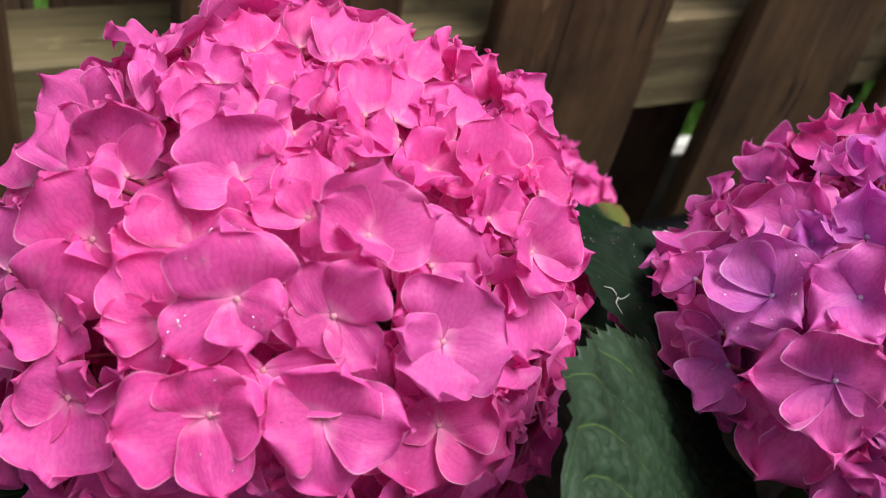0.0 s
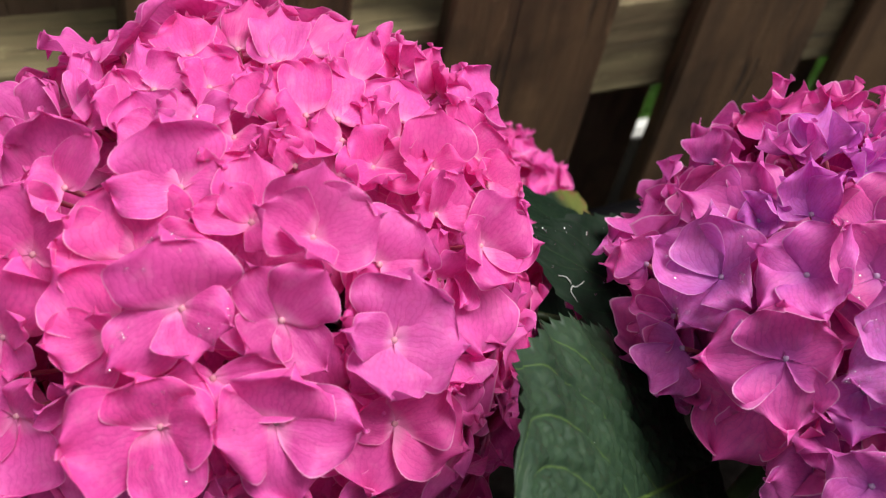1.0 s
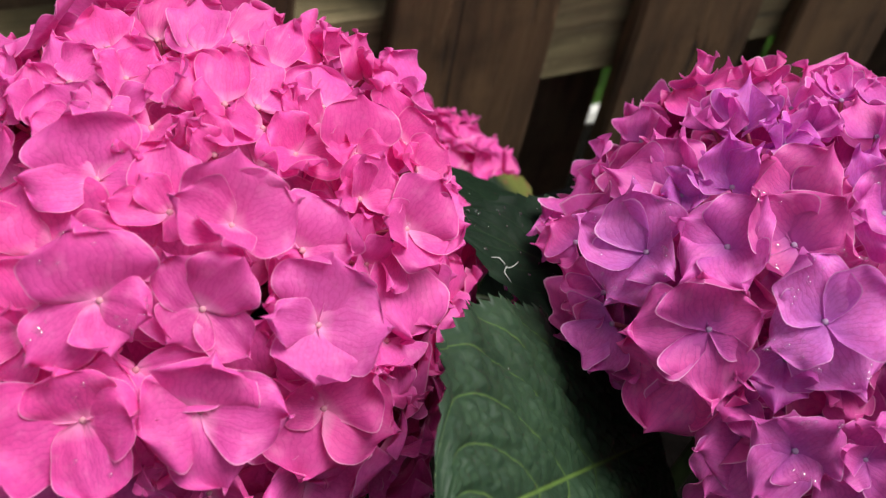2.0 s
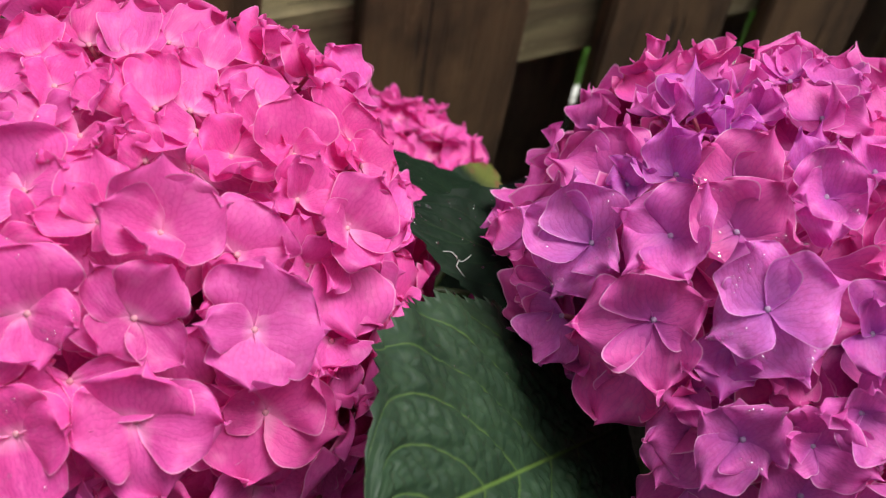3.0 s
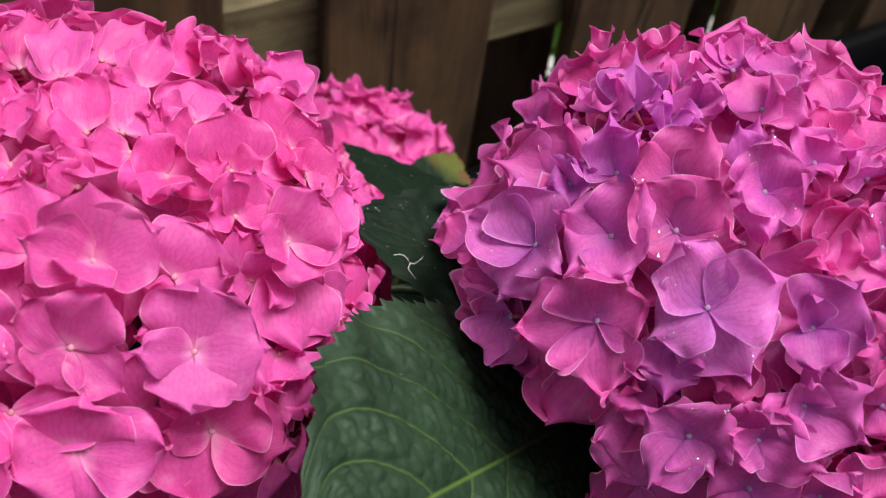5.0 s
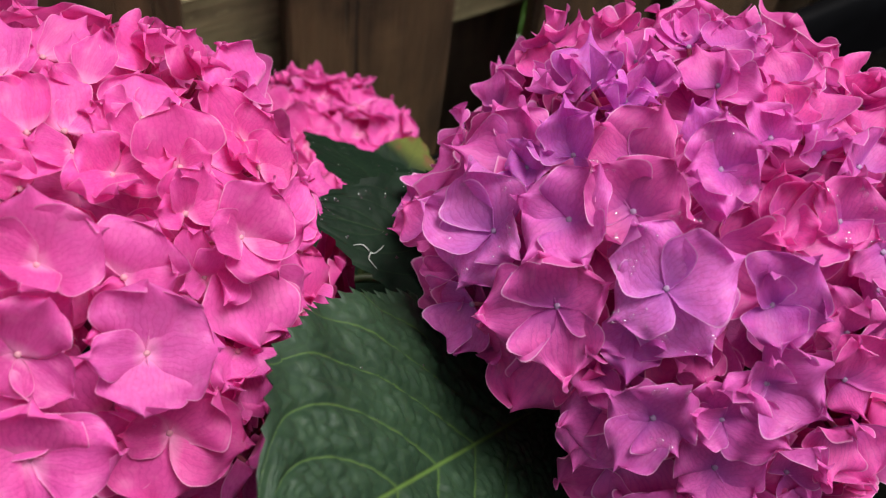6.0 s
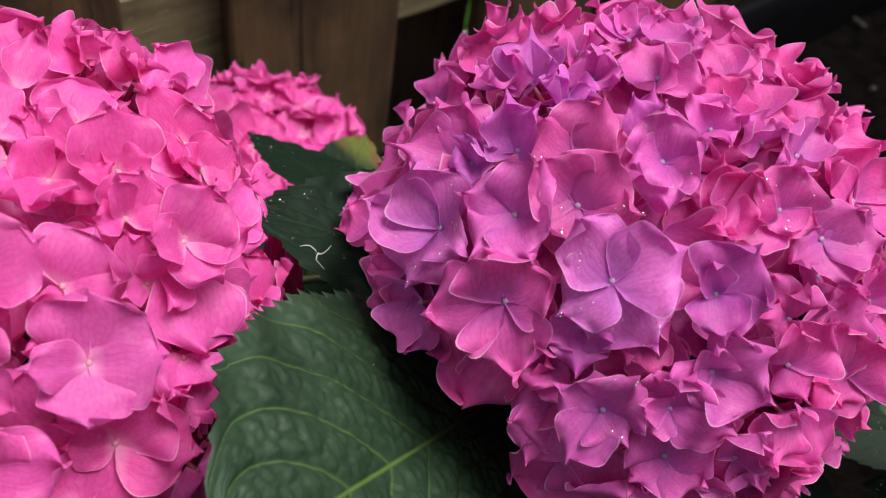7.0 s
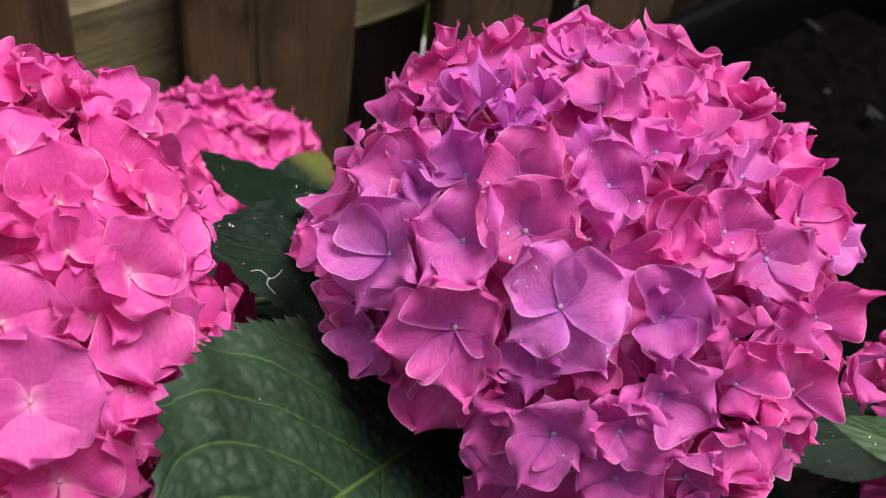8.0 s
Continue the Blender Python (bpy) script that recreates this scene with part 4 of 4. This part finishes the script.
# ---- leaves ----
def leaf_blade(length, width, ribs, teeth, seed, bend=0.0, fold=0.15, quilt=0.0028, peak=0.5, phase=0.0, blunt=False):
    """A serrated, quilted leaf along +y from its base, facing +z; widest at the share peak of its length."""
    bm = bmesh.new()
    uv = bm.loops.layers.uv.new("UVMap")
    nu, nv = (136, 190) if length > 0.15 else (48, 100)
    depth = quilt * min(1, (length / 0.17) ** 2.2)
    small_leaf = min(1, length / 0.15) ** 2
    g = []
    for j in range(nv + 1):
        v = j / nv
        far = (v - peak) / (1 - peak) if v > peak else (peak - v) / peak
        w = 0.5 * width * (max(0, 1 - far ** 2) ** 0.8 if v < peak else max(0, 1 - far ** 2.4) ** 0.75 if blunt else 1 - far ** 1.5) + 0.0006
        row = []
        for i in range(nu + 1):
            u = 2 * i / nu - 1
            s = abs(u)
            saw = (v * teeth + (0.37 if u > 0 else 0) + 0.25 * noise.noise((v * 9, u, seed))) % 1.0
            rim = max(0, (s - 0.9) / 0.1) ** 1.3 * min(1, v * 6, (1 - v) * 9)
            x = u * (w + 0.0026 * min(1, (length / 0.15) ** 2) * (saw ** 1.5 - 0.4) * rim)
            y = v * length + 0.0022 * min(1, (length / 0.15) ** 2) * saw * rim
            run = (v - 0.42 * s ** 1.12) * ribs - phase
            lat = abs((run % 1.0) - 0.5) * 2          # 1 on a vein, 0 between
            near, _ = noise.voronoi((x * 125, y * 160 + 0.6 * run, seed))
            fine, _ = noise.voronoi((x * 420, y * 420, seed + 5))
            pillow = min(1.0, 2.6 * (near[1] - near[0])) ** 0.6
            small = min(1.0, 2.2 * (fine[1] - fine[0])) ** 0.7
            cell = min(1.0, (1 - lat) * 2.6) ** 0.55 * (0.30 + 0.52 * pillow + 0.18 * small) * min(1, s * 8) ** 0.5
            z = depth * cell * (1 - 0.6 * s ** 4)
            z += fold * w * s ** 1.3 * 0.8 - bend * length * v * v + 0.0025 * small_leaf * noise.noise((x * 30, y * 22, seed * 3.1))
            z += 0.0016 * small_leaf * math.sin(v * 40 + 3 * u) * s ** 3
            row.append((bm.verts.new((x, y, z)), (0.5 + 0.5 * u, v)))
        g.append(row)
    for r0, r1 in zip(g, g[1:]):
        for i in range(nu):
            f = bm.faces.new((r0[i][0], r0[i + 1][0], r1[i + 1][0], r1[i][0]))
            for loop, (_, c) in zip(f.loops, (r0[i], r0[i + 1], r1[i + 1], r1[i])):
                loop[uv].uv = c
    return bm


def leaf(base, tip, face, width, label, seed, mat=LEAF, ribs=9, teeth=34, bend=0.05, fold=0.15, stalk=0.03, peak=0.5, phase=0.0, blunt=False):
    """A leaf from base to tip, its upper side towards face."""
    base, tip = Vector(base), Vector(tip)
    y = (tip - base).normalized()
    z = Vector(face)
    z = (z - y * z.dot(y)).normalized()
    x = y.cross(z)
    ob = tagged(new("hydrangea_leaf"), label, "leaf", group="hydrangea leaves")
    ob.matrix_basis = Matrix.Translation(base) @ Matrix((x, y, z)).transposed().to_4x4()
    part("blade", leaf_blade((tip - base).length, width, ribs, teeth, seed, bend, fold, peak=peak, phase=phase, blunt=blunt), mat, ob)
    bm = bmesh.new()
    tube(bm, [(0, -stalk, -0.012), (0, -stalk * 0.5, -0.003), (0, 0, -0.0008), (0, 0.25 * (tip - base).length, -0.0016)], [min(1, width / 0.05) * r for r in (0.0022, 0.0019, 0.0016, 0.0009)], 8)
    part("petiole", bm, STEM, ob, "green leaf stalk")
    return ob


leaf_1 = leaf((0.1432, -0.0094, 0.4466), (0.0012, -0.0633, 0.5523), (0.641, -0.326, 0.695), 0.106, "large dark green serrated hydrangea leaf with pale veins", 3, peak=0.58, ribs=7.3, phase=0.18, blunt=True, teeth=36, bend=-0.01, fold=0.05)
leaf_2 = leaf((0.151, 0.010, 0.486), (0.0655, 0.0435, 0.5385), (0.365, -0.428, 0.827), 0.060, "dark green wet hydrangea leaf with drops on it", 4, mat=LEAF_WET_SHADED, teeth=17, ribs=7, fold=0.03)
leaf_3 = leaf((0.1190, 0.066, 0.4945), (0.1150, 0.145, 0.4815), (0.32, -0.28, 0.88), 0.042, "pointed dark green hydrangea leaf below a pink flower", 5, mat=LEAF_WET_SHADED, teeth=13, ribs=6, peak=0.28)
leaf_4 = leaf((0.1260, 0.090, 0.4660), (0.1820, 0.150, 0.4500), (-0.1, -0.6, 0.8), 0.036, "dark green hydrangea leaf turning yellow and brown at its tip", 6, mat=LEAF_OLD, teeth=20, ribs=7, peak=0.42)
leaf_5 = leaf((0.125, 0.060, 0.445), (0.070, 0.085, 0.485), (0.3, -0.4, 0.85), 0.060, "shaded dark green hydrangea leaf between two flowers", 7, mat=LEAF_WET_SHADED, teeth=22, ribs=7)
leaf_6 = leaf((0.0845, 0.068, 0.468), (0.020, 0.110, 0.440), (0.2, -0.4, 0.85), 0.055, "dark green hydrangea leaf under a pink flower", 8, mat=LEAF_WET_SHADED, teeth=22, ribs=7)
leaf_7 = leaf((-0.050, 0.085, 0.395), (-0.135, 0.060, 0.440), (-0.1, -0.4, 0.9), 0.075, "shaded dark green hydrangea leaf under a large pink flower", 9, mat=LEAF_WET_SHADED, teeth=24, ribs=8)
leaf_8 = leaf((0.2876, -0.1248, 0.4520), (0.2251, -0.0851, 0.4522), (-0.3, -0.2, 0.9), 0.032, "dark green hydrangea leaf with water drops", 10, mat=LEAF_WET_SHADED, teeth=14, ribs=7, peak=0.5)
leaf_9 = leaf((0.2190, -0.1207, 0.3857), (0.2384, -0.0835, 0.4306), (-0.4, -0.2, 0.9), 0.034, "dark green hydrangea leaf beneath a mauve flower", 12, mat=LEAF_WET_SHADED, teeth=14, ribs=7)
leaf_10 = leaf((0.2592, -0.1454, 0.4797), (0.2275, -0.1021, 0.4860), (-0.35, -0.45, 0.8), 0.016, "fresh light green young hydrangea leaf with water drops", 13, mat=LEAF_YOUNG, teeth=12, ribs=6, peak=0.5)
leaf_11 = leaf((0.2951, -0.1574, 0.4235), (0.2525, -0.1108, 0.4255), (-0.3, -0.2, 0.9), 0.036, "shaded green hydrangea leaf low beside a black gap", 14, mat=LEAF_WET_SHADED, teeth=16, ribs=7)



def streak(leaf_ob, centre, reach):
    """A pale forked mark on a leaf."""
    to_leaf = leaf_ob.matrix_basis.inverted()
    c = to_leaf @ Vector(centre)
    blade = leaf_ob.children[0].data
    bm = bmesh.new()
    rnd = random.Random(2)
    for a in (35, 150, 265):
        pts = []
        for k in range(5):
            x = c.x + reach * k / 4 * math.cos(radians(a + 12 * k)) + 0.0004 * rnd.uniform(-1, 1)
            y = c.y + reach * k / 4 * math.sin(radians(a + 12 * k)) + 0.0004 * rnd.uniform(-1, 1)
            near = min(blade.vertices, key=lambda q: (q.co.x - x) ** 2 + (q.co.y - y) ** 2)
            pts.append((x, y, near.co.z + 0.0004))
        tube(bm, pts, [0.00022, 0.0002, 0.00018, 0.00015, 0.0001], 6)
    part("pale_mark", bm, MARK, leaf_ob, "white forked mark")


streak(leaf_2, (0.0800, 0.0275, 0.524), 0.0060)

WET_LEAVES = ((leaf_1, 10), (leaf_2, 70), (leaf_3, 40), (leaf_7, 20), (leaf_8, 25), (leaf_9, 15), (leaf_10, 25), (leaf_11, 12))

# ---- rain drops ----
def drops():
    """Beads of rain on chosen sepals and leaves: flattened, each pressed on its surface."""
    bpy.context.view_layer.update()
    rnd = random.Random(21)
    bead = bmesh.new()
    bmesh.ops.create_icosphere(bead, subdivisions=2, radius=1.0)
    bead.verts.ensure_lookup_table()
    shape = [q.co.copy() for q in bead.verts]
    faces = [[q.index for q in f.verts] for f in bead.faces]
    bead.free()
    verts, polys = [], []

    def put(place, normal, r):
        x = normal.orthogonal().normalized()
        y = normal.cross(x)
        k = len(verts)
        flat, lop = rnd.uniform(0.45, 0.65), rnd.uniform(0.85, 1.25)
        for c in shape:
            verts.append(tuple(place + r * (c.x * lop * x + c.y * y + (c.z * flat + 0.15) * normal)))
        polys.extend([[k + i for i in f] for f in faces])

    def on(ob, count, r0, r1, low=0.25, high=0.9):
        me, m = ob.data, ob.matrix_world
        uvs = me.uv_layers[0].data
        turn = m.to_3x3().inverted().transposed()
        picks = [p for p in me.polygons if low < uvs[p.loop_start].uv[1] < high and 0.12 < uvs[p.loop_start].uv[0] < 0.88]
        for p in rnd.sample(picks, min(count, len(picks))):
            n = (turn @ p.normal).normalized()
            put(m @ p.center, n, rnd.uniform(r0, r1) * rnd.uniform(0.6, 1.0))

    for f, share, many in WET_FLORETS:
        for s in f.children:
            if s.name.startswith("sepal") and rnd.random() < share:
                on(s, many, 0.0006, 0.0014)
    for ob, many in WET_LEAVES:
        on(ob.children[0], many, 0.0004, 0.0009, 0.05, 0.95)
    me = bpy.data.meshes.new("water_drops")
    me.from_pydata(verts, [], polys)
    me.materials.append(WATER)
    me.shade_smooth()
    tagged(new("water_drops", me), "clear rain drops beaded on petals and leaves", "water drops", kind="stuff")


drops()
